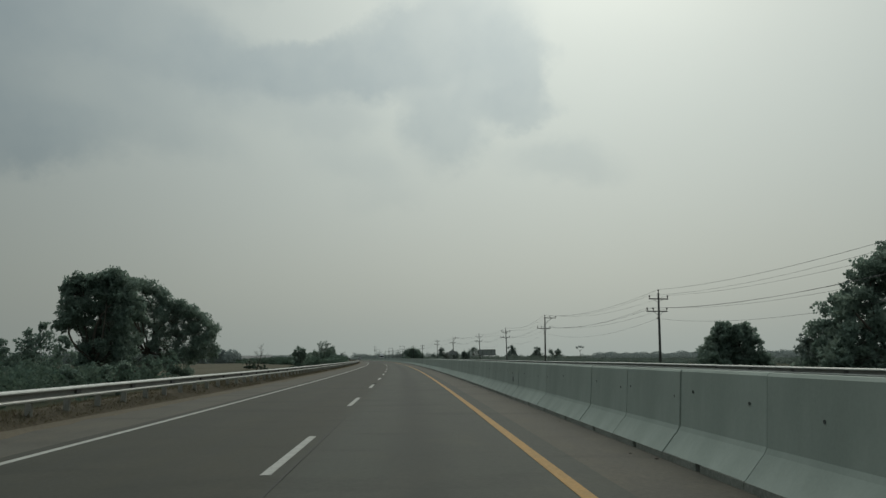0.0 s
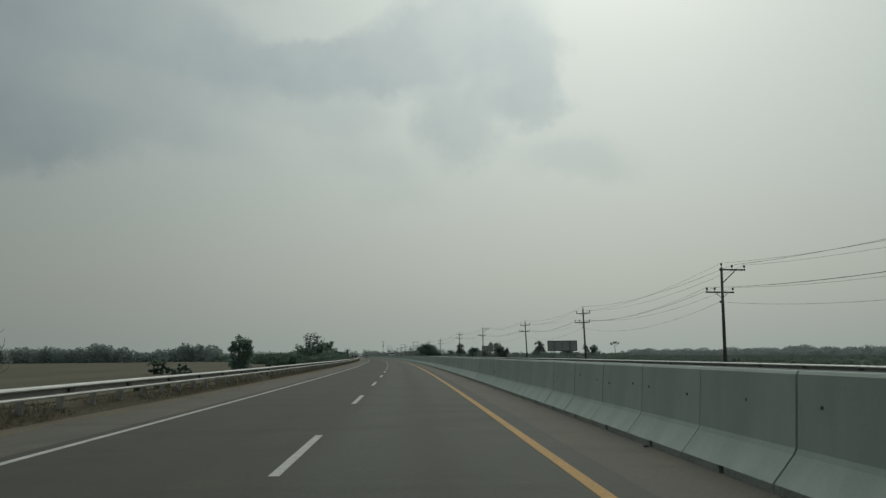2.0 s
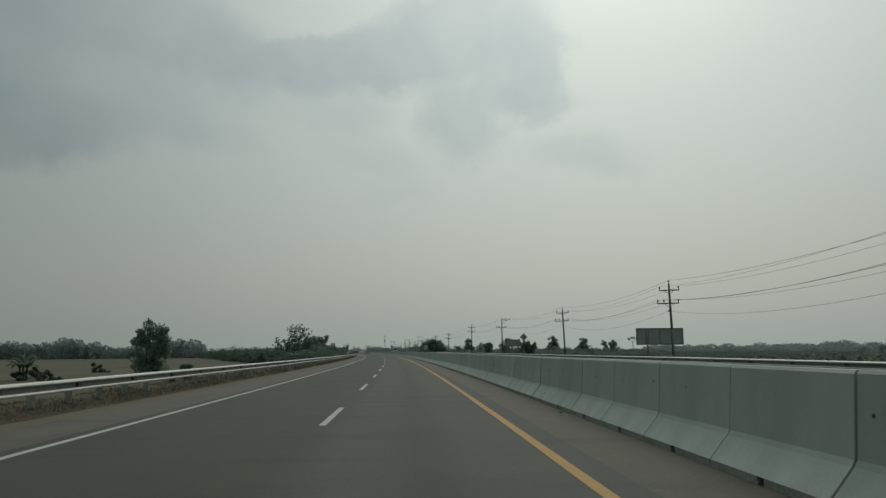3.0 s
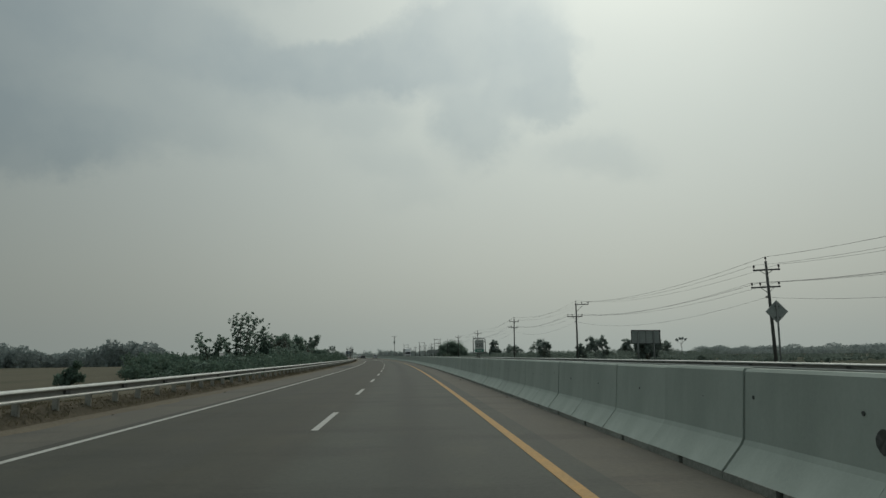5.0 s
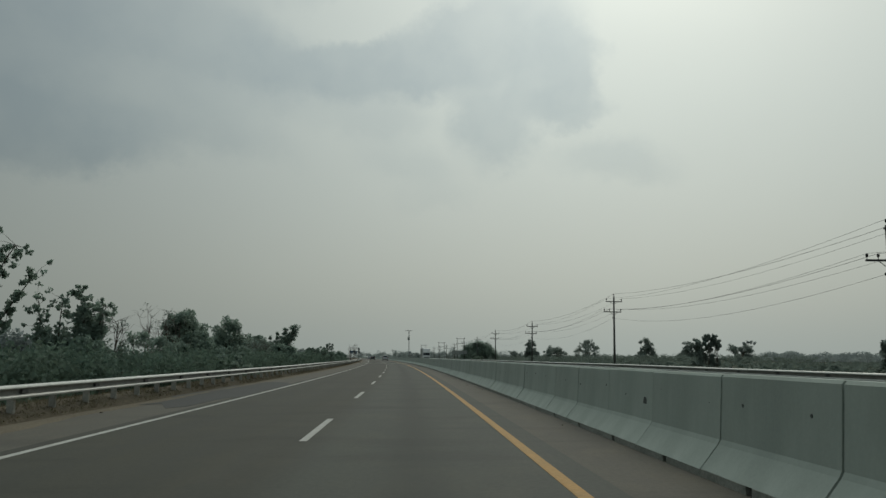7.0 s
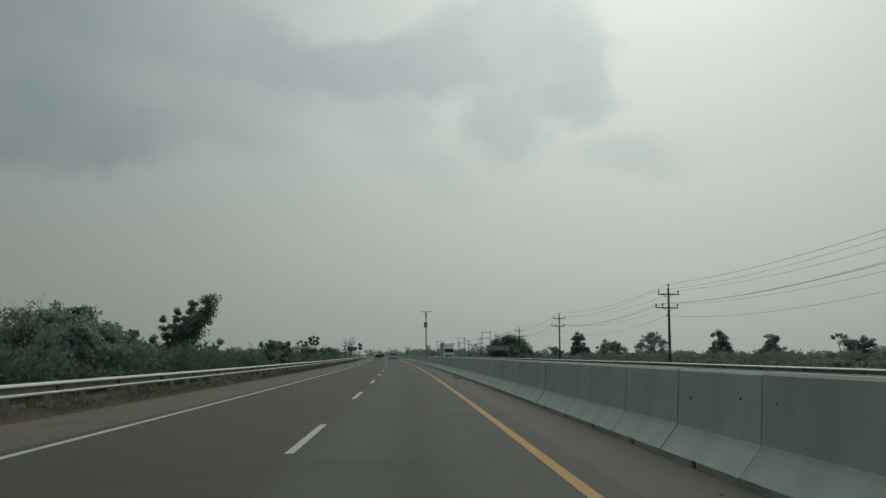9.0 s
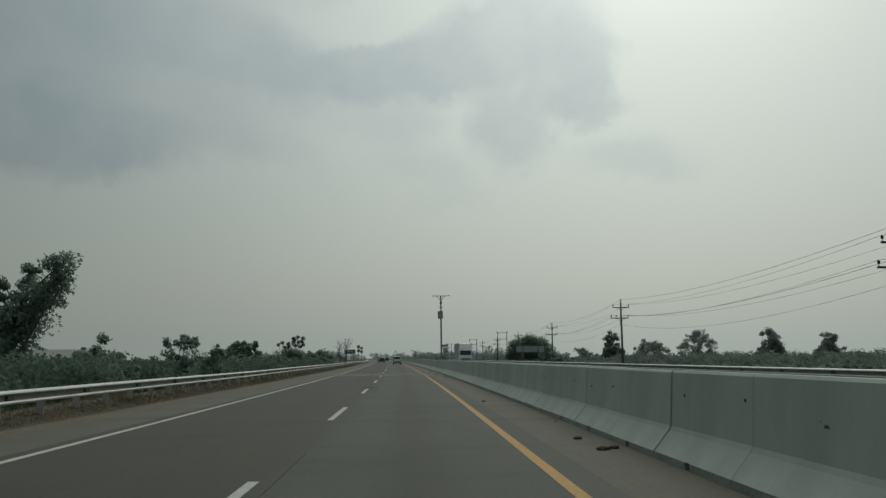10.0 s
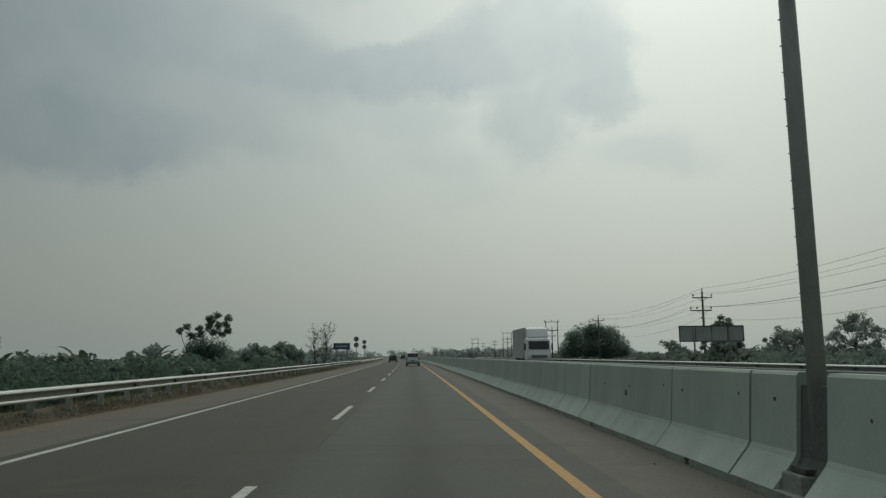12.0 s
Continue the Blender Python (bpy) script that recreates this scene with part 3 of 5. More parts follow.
beam = beam_mesh(3.8)
bm = bmesh.new()
box(bm, -0.07, 0.07, -0.05, 0.05, -0.4, 0.60, bevel=0.008)
post_mesh = from_bm("post", bm, M_POST)
bolt_mesh = from_bm("splice_bolts", boxed(-0.006, 0.05, -0.13, 0.13, -0.04, 0.04, bevel=0.004), M_ARM)
block_out = from_bm("spacer", boxed(-0.05, 0.05, -0.05, 0.05, -0.14, 0.14), M_POST)


def guardrail(n, side, s0, s1, step, label, rise=0.0):
    rail = thing("guardrail", Matrix.Identity(4), label, "guardrail", "motorway guardrails")
    r = random.Random(int(n * 10))
    s, i = s0, 0
    while s < s1:
        sag = rise + 0.03 * noise.noise(Vector((s * 0.035, n, 0)))
        turn = turned(s, n, 0.585 + sag, r.uniform(-0.04, 0.04))
        if side > 0:
            turn = turn @ pose(0, 0, 0, 0, 0, 180) @ Matrix.Translation((0, -3.8, 0))
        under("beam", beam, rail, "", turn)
        under("splice_bolts", bolt_mesh, rail, "", turned(s, n + side * -0.02, 0.585 + sag))
        for q in range(step):
            y = s + 0.05 + q * 3.8 / step
            under("post", post_mesh, rail, "", turned(y, n + side * 0.22, rise, r.uniform(-4, 4)))
            under("spacer", block_out, rail, "", turned(y, n + side * 0.115, 0.585 + rise))
        s += 3.8
        i += 1
    return rail


guardrail(-6.2, -1, -16.6, 520, 2, "galvanised steel double-wave guardrail on short posts in dry grass")
guardrail(16.75, 1, -16.6, 560, 1, "galvanised steel guardrail along the far edge of the opposite carriageway", 0.10)
face = [(-6.28, 0.42), (-6.2, 0.45), (-6.13, 0.5), (-6.2, 0.57), (-6.13, 0.65), (-6.2, 0.72), (-6.23, 0.73), (-6.28, 0.70)]
structure("guardrail_far", ribbon("guardrail_far", 519, ROAD_END, 10, face, M_STEEL), "far run of the steel guardrail").data.flip_normals()


# ---- plants ----
def leaf_cards(rng, centres, radii, count, size, shape=1.7, droop=0.0, flat=0.0):
    """Bent leaf quads spread through clumps; returns verts and faces."""
    centres, radii = np.asarray(centres, float), np.asarray(radii, float)
    which = rng.integers(0, len(centres), count)
    d = rng.normal(size=(count, 3))
    d /= np.linalg.norm(d, axis=1)[:, None]
    r = rng.random(count) ** 0.45
    pos = centres[which] + d * r[:, None] * radii[which][:, None] * np.array((1, 1, 0.8))
    a = rng.normal(size=(count, 3))
    a[:, 2] = a[:, 2] * (1 - flat) - droop
    a /= np.linalg.norm(a, axis=1)[:, None]
    b = np.cross(a, rng.normal(size=(count, 3)))
    b /= np.linalg.norm(b, axis=1)[:, None]
    ln = size * (0.6 + 0.8 * rng.random(count))[:, None]
    wd = ln / shape
    c = np.cross(a, b) * ln * 0.18
    v = np.stack([pos - a * ln / 2, pos + b * wd / 2 + c, pos + a * ln / 2, pos - b * wd / 2 + c], 1).reshape(-1, 3)
    i = np.arange(count) * 4
    f = np.concatenate([np.stack([i, i + 1, i + 2], 1), np.stack([i, i + 2, i + 3], 1)])
    return v, f


def card_mesh(name, v, f, material):
    me = bpy.data.meshes.new(name)
    me.vertices.add(len(v))
    me.vertices.foreach_set("co", np.ascontiguousarray(v, dtype=np.float32).ravel())
    me.loops.add(len(f) * 3)
    me.loops.foreach_set("vertex_index", np.ascontiguousarray(f, dtype=np.int32).ravel())
    me.polygons.add(len(f))
    me.polygons.foreach_set("loop_start", np.arange(len(f), dtype=np.int32) * 3)
    me.materials.append(material)
    me.update(calc_edges=True)
    me.polygons.foreach_set("use_smooth", [True] * len(f))
    return me


def limb(bm, rng, a, b, r0, r1, bend=0.12, steps=5):
    a, b = Vector(a), Vector(b)
    ln = (b - a).length
    off = Vector(rng.normal(size=3)) * ln * bend
    pts = [a.lerp(b, t) + off * math.sin(math.pi * t) for t in (i / steps for i in range(steps + 1))]
    tube(bm, pts, [r0 + (r1 - r0) * i / steps for i in range(steps + 1)], 6 if r0 > 0.05 else 3, cap=False)
    return pts


def tree(name, s, n, lobes, leaves, size, label, trunk=0.16, fork=0.35, lean=0.0, material=None, clumps=5, spread=0.42, droop=0.2, category="tree", yaw=None, tips=1.0, low=0.0):
    """A tree of lobes (x, y, z, radius): a trunk forks, a limb runs into each lobe, twigs carry leaf clumps."""
    rng = np.random.default_rng(int(abs(s * 7 + n * 13)) + len(lobes))
    root = thing(name, turned(s, n, ground_z(s, n) - 0.05, 0 if yaw is None else yaw), label, category)
    bm = bmesh.new()
    top = max(l[2] for l in lobes)
    mid = sum((Vector(l[:3]) for l in lobes), Vector()) / len(lobes)
    crotch = Vector((lean * fork + mid.x * 0.3, mid.y * 0.3, top * fork))
    limb(bm, rng, (0, 0, -0.2), crotch, trunk, trunk * 0.7, 0.04)
    slim = min(1.0, math.sqrt(12 / len(lobes)))
    centres, radii = [], []
    boughs = [crotch]
    if len(lobes) > 40:
        for x, y, z, r in sorted(lobes, key=lambda l: -l[2])[:len(lobes) * 2 // 3:len(lobes) // 14]:
            boughs += limb(bm, rng, crotch, (x, y, z), trunk * 0.5, trunk * 0.16, 0.14, 7)[2:]
    for x, y, z, r in lobes:
        c = Vector((x, y, z))
        near = min(boughs, key=lambda b: (b - c).length + max(0.0, b.z - c.z) * 2)
        pts = limb(bm, rng, near, c, trunk * (0.5 if near is crotch else 0.3) * slim, trunk * 0.14 * slim, 0.1)
        for _ in range(clumps):
            d = Vector(rng.normal(size=3)).normalized()
            e = c + d * r * (0.35 + 0.6 * rng.random())
            limb(bm, rng, pts[3 + int(rng.integers(0, 3))], e, trunk * 0.12 * slim, trunk * 0.04 * slim, 0.1, 3)
            centres.append(e)
            radii.append(1.15 * r * spread * (0.7 + 0.6 * rng.random()))
    part("trunk", bm, M_BARK, root, smooth=True)
    v, f = leaf_cards(rng, centres, radii, leaves, size, 1.7, droop)
    keep = v.reshape(-1, 4, 3)[:, :, 2].min(1) > low
    v = v.reshape(-1, 4, 3)[keep].reshape(-1, 3)
    i = np.arange(len(v) // 4) * 4
    f = np.concatenate([np.stack([i, i + 1, i + 2], 1), np.stack([i, i + 2, i + 3], 1)])
    under("crown", card_mesh("crown", v, f, material or M_CROWN), root)
    return root


def blob(seed, h, wd, count, base=0.12):
    """Random lobes that fill a crown h high and wd wide."""
    r = random.Random(seed)
    out = []
    for _ in range(count):
        t = r.random()
        z = h * (base + (0.92 - base) * t)
        q = wd / 2 * (1 - 0.75 * abs(t - 0.4)) * math.sqrt(r.random())
        a = r.uniform(0, 2 * math.pi)
        out.append((q * math.cos(a), q * math.sin(a), z, min(wd, h) * r.uniform(0.14, 0.24)))
    return out


def filled(seed, outline, count, rad, depth, base=0.4):
    """Lobes that fill the area under an outline of (x, top) points, in several layers from front to back."""
    r = random.Random(seed)
    xs, zs = [p[0] for p in outline], [p[1] for p in outline]
    out = []
    for k in range(count):
        x = xs[0] + (xs[-1] - xs[0]) * ((k * 0.618034 + r.uniform(-0.02, 0.02)) % 1.0)
        top = float(np.interp(x, xs, zs)) - rad * 0.8
        z = top if k % 5 == 0 else base + (top - base) * ((k * 0.754878 + r.uniform(-0.04, 0.04)) % 1.0)
        out.append((x, r.uniform(-depth, depth) * (1 - 0.5 * max(0.0, z / max(zs))), max(base, z), rad * r.uniform(0.75, 1.2)))
    return out


def shrub(s, n, h, wd, label, leaves=900, size=0.24, seed=0, material=None, name="bush", base=0.15):
    return tree(name, s, n, blob(seed + int(s), h, wd, 9, base), int(leaves * 1.3), size, label, trunk=0.05 + h * 0.012, fork=0.18, material=material, clumps=4, spread=0.6, category="bush")


# ---- power line on the right ----
def pin(parent, x, z):
    bm = tubed([(x, 0, z), (x, 0, z + 0.10), (x, 0, z + 0.13), (x, 0, z + 0.24), (x, 0, z + 0.30)], [0.02, 0.02, 0.065, 0.075, 0.035], 8)
    part("insulator", bm, M_INSUL, parent, "brown pin insulator", smooth=True)


def utility_pole(s, n, top, offset, yaw=0.0, lean=0.0):
    """A tapered concrete pole with two crossarms; offset poles carry the upper arm to one side on a brace. Returns wire points."""
    g0 = ground_z(s, n)
    h = top - g0
    label = "slim dark concrete power pole with one-sided braced upper arm" if offset else "slim dark concrete power pole with two steel crossarms"
    root = thing("utility_pole", turned(s, n, g0, yaw) @ pose(0, 0, 0, 0, lean, 0), label, "utility pole", "power poles along the motorway")
    part("shaft", tubed([(0, 0, -0.6), (0, 0, h * 0.5), (0, 0, h)], [0.14, 0.115, 0.085], 10), M_POLE, root, smooth=True)
    low = h - 1.8
    if offset:
        part("crossarm", boxed(-0.15, 1.75, -0.05, 0.05, h - 0.22, h - 0.12), M_ARM, root)
        part("brace", tubed([(0.05, 0.06, h - 1.15), (1.05, 0.06, h - 0.2)], 0.035, 6), M_ARM, root)
        upper = (0.0, 0.78, 1.68)
        zs = (h + 0.02, h - 0.12, h - 0.12)
    else:
        part("crossarm", boxed(-0.95, 0.95, -0.05, 0.05, h - 0.66, h - 0.56), M_ARM, root)
        for d in (-1, 1):
            part("brace", tubed([(0.0, 0.06, h - 0.95), (0.5 * d, 0.06, h - 0.62)], 0.02, 6), M_ARM, root)
        upper = (-0.88, 0.0, 0.88)
        zs = (h - 0.56, h, h - 0.56)
    part("crossarm", boxed(-1.2, 0.85, -0.05, 0.05, low - 0.05, low + 0.05), M_ARM, root)
    for d in (-0.5, 0.45):
        part("brace", tubed([(0.0, 0.06, low - 0.42), (d, 0.06, low - 0.02)], 0.02, 6), M_ARM, root)
    lower = (-1.13, -0.55, 0.78)
    for x, z in zip(upper, zs):
        pin(root, x, z)
    for x in lower:
        pin(root, x, low + 0.05)
    part("cable_clamp", boxed(-0.17, 0.05, 0.08, 0.18, low - 0.75, low - 0.6, bevel=0.01), M_ARM, root)
    m = root.matrix_basis
    return [m @ Vector((x, 0, z + 0.29)) for x, z in zip(upper, zs)] + [m @ Vector((x, 0, low + 0.34)) for x in lower] + [m @ Vector((-0.1, 0.15, low - 0.68))]


POLES = [(-84, 25, 7.4, False, 0), (-33, 25.5, 7.4, False, 0), (16, 26.5, 7.4, False, 0), (65.4, 26.15, 7.3, False, 0.9), (111.3, 24.15, 7.35, True, 0.8), (159.9, 26.15, 7.2, False, -1.6), (207.2, 27.0, 7.4, False, -2.2),
         (259.5, 25.8, 7.95, True, 0), (311.3, 26.1, 8.3, False, 0.8), (356.4, 24.9, 7.15, False, 0.9), (408.5, 26.5, 7.4, False, 0), (458.9, 28.9, 7.0, False, 0), (508, 31, 7.0, False, 0), (557, 33, 7.0, False, 0), (606, 35, 7.2, False, 0), (655, 37, 7.2, False, 0), (704, 39, 7.2, False, 0), (760, 41, 7.2, False, 0)]
hung = [utility_pole(s, n, top, off, 0.0, lean) for s, n, top, off, lean in POLES]
for k in range(7):
    pts = []
    for i, (a, b) in enumerate(zip(hung, hung[1:])):
        sag = (0.85, 0.75, 0.8, 0.95, 0.85, 0.9, 1.15)[k]
        for q in range(14):
            t = q / 14
            pts.append(a[k].lerp(b[k], t) - Vector((0, 0, 4 * sag * t * (1 - t))))
    pts.append(hung[-1][k])
    wire = new("overhead_wire", from_bm("overhead_wire", tubed(pts, 0.012 if k in (1, 4) else 0.009, 5), M_WIRE))
    tagged(wire, "thin dark overhead wire sagging from pole to pole", "wire", "wires of the power line")


# ---- signs ----
def sign_board(s, n, z0, z1, width, yaw=0.0, posts=2, tilt=0.0, label="back of a grey road sign board on two posts"):
    g0 = ground_z(s, n)
    root = thing("sign_board", turned(s, n, g0, yaw) @ pose(0, 0, 0, 0, tilt, 0), label, "road sign", "backs of road signs")
    z0, z1 = z0 - g0, z1 - g0
    part("panel", boxed(-width / 2, width / 2, 0.0, 0.02, z0, z1, bevel=0.004), M_SIGNBACK, root, "dull grey metal back")
    for z in (z0, z1):
        part("frame_bar", boxed(-width / 2 - 0.03, width / 2 + 0.03, -0.04, 0.03, z - 0.03, z + 0.03), M_ARM, root)
    for x in (-width / 2, width / 2):
        part("frame_bar", boxed(x - 0.03, x + 0.03, -0.04, 0.03, z0 + 0.03, z1 - 0.03), M_ARM, root)
    for k in range(1, 4):
        x = -width / 2 + width * k / 4
        part("stiffener", boxed(x - 0.02, x + 0.02, -0.05, 0.0, z0 + 0.03, z1 - 0.03), M_GREYBOX, root)
    for k in range(posts):
        x = 0 if posts == 1 else width * (0.56 * k - 0.28)
        part("post", tubed([(x, -0.09, -0.3), (x, -0.09, z1 - 0.1)], 0.055, 8), M_GREYBOX, root, smooth=True)
    return root


sign_board(144.4, 19.6, 1.62, 2.72, 3.3)
sign_board(214.1, 20.2, 1.93, 2.93, 2.15, yaw=-6, tilt=1.0)
sign_board(436.7, 21.0, 2.02, 3.0, 4.2)

root = thing("diamond_sign", turned(186.5, 17.05, ground_z(186.5, 17.05)), "back of a diamond warning sign on a thin post", "road sign")
off = -ground_z(186.5, 17.05)
bm = boxed(-0.34, 0.34, -0.01, 0.01, -0.34, 0.34, bevel=0.006)
bmesh.ops.rotate(bm, verts=bm.verts, cent=(0, 0, 0), matrix=Matrix.Rotation(radians(45), 3, "Y"))
bmesh.ops.translate(bm, verts=bm.verts, vec=(0, 0, 2.88 + off))
part("panel", bm, M_SIGNBACK, root, "dull grey metal back")
part("post", tubed([(0, -0.05, -0.4), (0, -0.05, 3.25 + off)], 0.04, 8), M_GREYBOX, root, smooth=True)
for z in (2.65, 3.1):
    part("clamp", boxed(-0.12, 0.12, -0.045, -0.012, z + off - 0.02, z + off + 0.02), M_GREYBOX, root)


def lettering(name, text, size, x, z, y, parent, ink=None):
    curve = bpy.data.curves.new(name, "FONT")
    curve.body, curve.size, curve.align_x, curve.align_y, curve.extrude, curve.offset = text, size, "CENTER", "CENTER", 0.002, 0.0
    tmp = new(name, curve)
    bpy.context.view_layer.update()
    me = bpy.data.meshes.new_from_object(tmp.evaluated_get(bpy.context.evaluated_depsgraph_get()))
    bpy.data.objects.remove(tmp)
    me.materials.clear()
    me.materials.append(ink or M_BLACK)
    return under(name, me, parent, "dark lettering", pose(x, y, z, 90, 0, 0))


def km_sign(s, n, z0, z1, strip, banner, lean):
    label = "small kilometre sign in a rounded tube frame on the barrier"
    root = thing("kilometre_sign", turned(s, n, 1.07) @ pose(0, 0, 0, 0, lean, 0), label, "road sign", "kilometre signs")
    z0, z1, wd = z0 - 1.07, z1 - 1.07, 0.58
    loop = []
    for cx, cz, a0 in ((wd / 2 - 0.06, z1 - 0.06, 0), (-wd / 2 + 0.06, z1 - 0.06, 90), (-wd / 2 + 0.06, z0 + 0.06, 180), (wd / 2 - 0.06, z0 + 0.06, 270)):
        loop += [(cx + 0.06 * math.cos(radians(a0 + q * 22.5)), 0, cz + 0.06 * math.sin(radians(a0 + q * 22.5))) for q in range(5)]
    part("tube_frame", tubed(loop + loop[:1], 0.020, 8), M_GREYBOX, root, "grey bent tube frame", smooth=True)
    part("post", tubed([(0, 0.03, -0.05), (0, 0.03, z0 + 0.02)], 0.035, 8), M_GREYBOX, root, smooth=True)
    part("gusset", prism(bmesh.new(), [(-0.12, z0), (0.12, z0), (0.035, z0 - 0.09), (-0.035, z0 - 0.09)], -0.005, 0.015), M_GREYBOX, root)
    px = wd / 2 - 0.075
    part("plate", boxed(-px, px, -0.006, 0.004, z0 + 0.055, z1 - 0.055, bevel=0.002), M_SIGNWHITE, root, "pale reflective plate")
    for z in (z0 + 0.14, z1 - 0.14):
        for d in (-1, 1):
            part("bracket", boxed(min(d * px, d * (wd / 2 - 0.02)), max(d * px, d * (wd / 2 - 0.02)), -0.004, 0.004, z - 0.012, z + 0.012), M_GREYBOX, root)
    if strip:
        part("strip", boxed(-px + 0.004, px - 0.004, -0.0105, -0.0065, z0 + 0.06, z0 + 0.19), M_SIGNGREEN, root, "faded green strip")
        part("marks", boxed(-0.12, 0.12, -0.0145, -0.011, z0 + 0.10, z0 + 0.145), M_SIGNWHITE, root, "unreadable pale writing")
        lettering("words", "KM", 0.085, 0, z1 - 0.13, -0.012, root, M_GREYBOX)
        lettering("words", "250", 0.235, 0, z1 - 0.31, -0.012, root)
    else:
        lettering("words", "KM", 0.145, 0, z1 - 0.185, -0.012, root, M_GREYBOX)
        lettering("words", "250", 0.262, 0, z1 - 0.39, -0.012, root)
    if banner:
        part("banner", boxed(-0.26, 0.26, -0.012, 0.004, z1 + 0.035, z1 + 0.21, bevel=0.003), M_BANNER, root, "pale faded blue name banner")
        part("marks", boxed(-0.2, 0.2, -0.0175, -0.0125, z1 + 0.095, z1 + 0.15), M_SIGNWHITE, root, "unreadable pale writing")
        for x in (-0.12, 0.14):
            part("bracket", boxed(x - 0.015, x + 0.015, -0.008, 0.012, z1 + 0.015, z1 + 0.035), M_GREYBOX, root)
    return root


km_sign(192.4, 5.26, 1.36, 2.04, True, False, -1.0)
km_sign(388.0, 5.315, 1.57, 2.22, False, True, -1.6)

# ---- solar lamp mast on the barrier ----
root = thing("solar_lamp_mast", turned(393.1, 5.262, 0.0) @ pose(0, 0, 0, 0, -0.35, 0), "tall grey steel mast with solar panel and battery box", "lamp mast")
part("shaft", tubed([(0, 0, 0.28), (0, 0, 4.0), (0, 0, 6.95)], [0.086, 0.08, 0.06], 12), M_MAST, root, smooth=True)
part("base_plate", boxed(-0.24, 0.14, -0.15, 0.15, 0.245, 0.295, bevel=0.01), M_ARM, root, "dark base plate")
part("foundation", boxed(-0.3, 0.3, -0.19, 0.19, 0.06, 0.24, bevel=0.01), M_TOE, root, "low concrete foot in the barrier gap")
part("battery_box", boxed(-0.30, 0.16, -0.30, -0.07, 4.86, 5.50, bevel=0.02), M_MAST, root, "grey battery box")
part("box_strap", boxed(-0.1, 0.1, -0.09, 0.1, 5.2, 5.28), M_ARM, root)
part("box_roof", boxed(-0.33, 0.19, -0.33, -0.05, 5.505, 5.53), M_ARM, root)
part("panel_support", tubed([(0, 0, 6.5), (0.35, 0, 6.92)], 0.025, 6), M_ARM, root)
part("panel_support", tubed([(0, 0, 6.5), (-0.35, 0, 6.92)], 0.025, 6), M_ARM, root)
bm = boxed(-0.8, 0.8, -0.5, 0.5, -0.02, 0.02, bevel=0.006)
bmesh.ops.rotate(bm, verts=bm.verts, cent=(0, 0, 0), matrix=Matrix.Rotation(radians(4), 3, "X"))
bmesh.ops.translate(bm, verts=bm.verts, vec=(0, 0, 6.96))
part("solar_panel", bm, M_PANEL, root, "dark flat solar panel")
bm = boxed(-0.78, 0.78, -0.48, 0.48, -0.030, -0.023)
bmesh.ops.rotate(bm, verts=bm.verts, cent=(0, 0, 0), matrix=Matrix.Rotation(radians(4), 3, "X"))
bmesh.ops.translate(bm, verts=bm.verts, vec=(0, 0, 6.96))
part("backsheet", bm, M_BACKSHEET, root, "pale underside of the panel")
part("lamp_head", tubed([(-0.02, -0.16, 6.12), (-0.02, -0.14, 6.2), (0.01, -0.12, 6.36), (0.02, -0.1, 6.48)], [0.05, 0.09, 0.10, 0.05], 10), M_ARM, root, "dark rounded lamp head", smooth=True)
part("side_arm", boxed(-0.16, 0.2, -0.03, 0.03, 5.86, 5.90), M_ARM, root)
for k in range(16):
    part("cable_tie", boxed(-0.10, -0.06, -0.006, 0.006, 1.3 + k * 0.26, 1.309 + k * 0.26), M_MAST, root)


# ---- vehicles ----
def wheel(parent, x, y, r, wd):
    t = part("wheel", tubed([(x - wd / 2, y, r), (x - wd / 2 + 0.03, y, r), (x + wd / 2 - 0.03, y, r), (x + wd / 2, y, r)], [r * 0.9, r, r, r * 0.9], 18), M_TYRE, parent, smooth=False)
    part("rim", tubed([(x - wd / 2 - 0.004, y, r), (x + wd / 2 + 0.004, y, r)], r * 0.6, 14), M_STEEL, t)


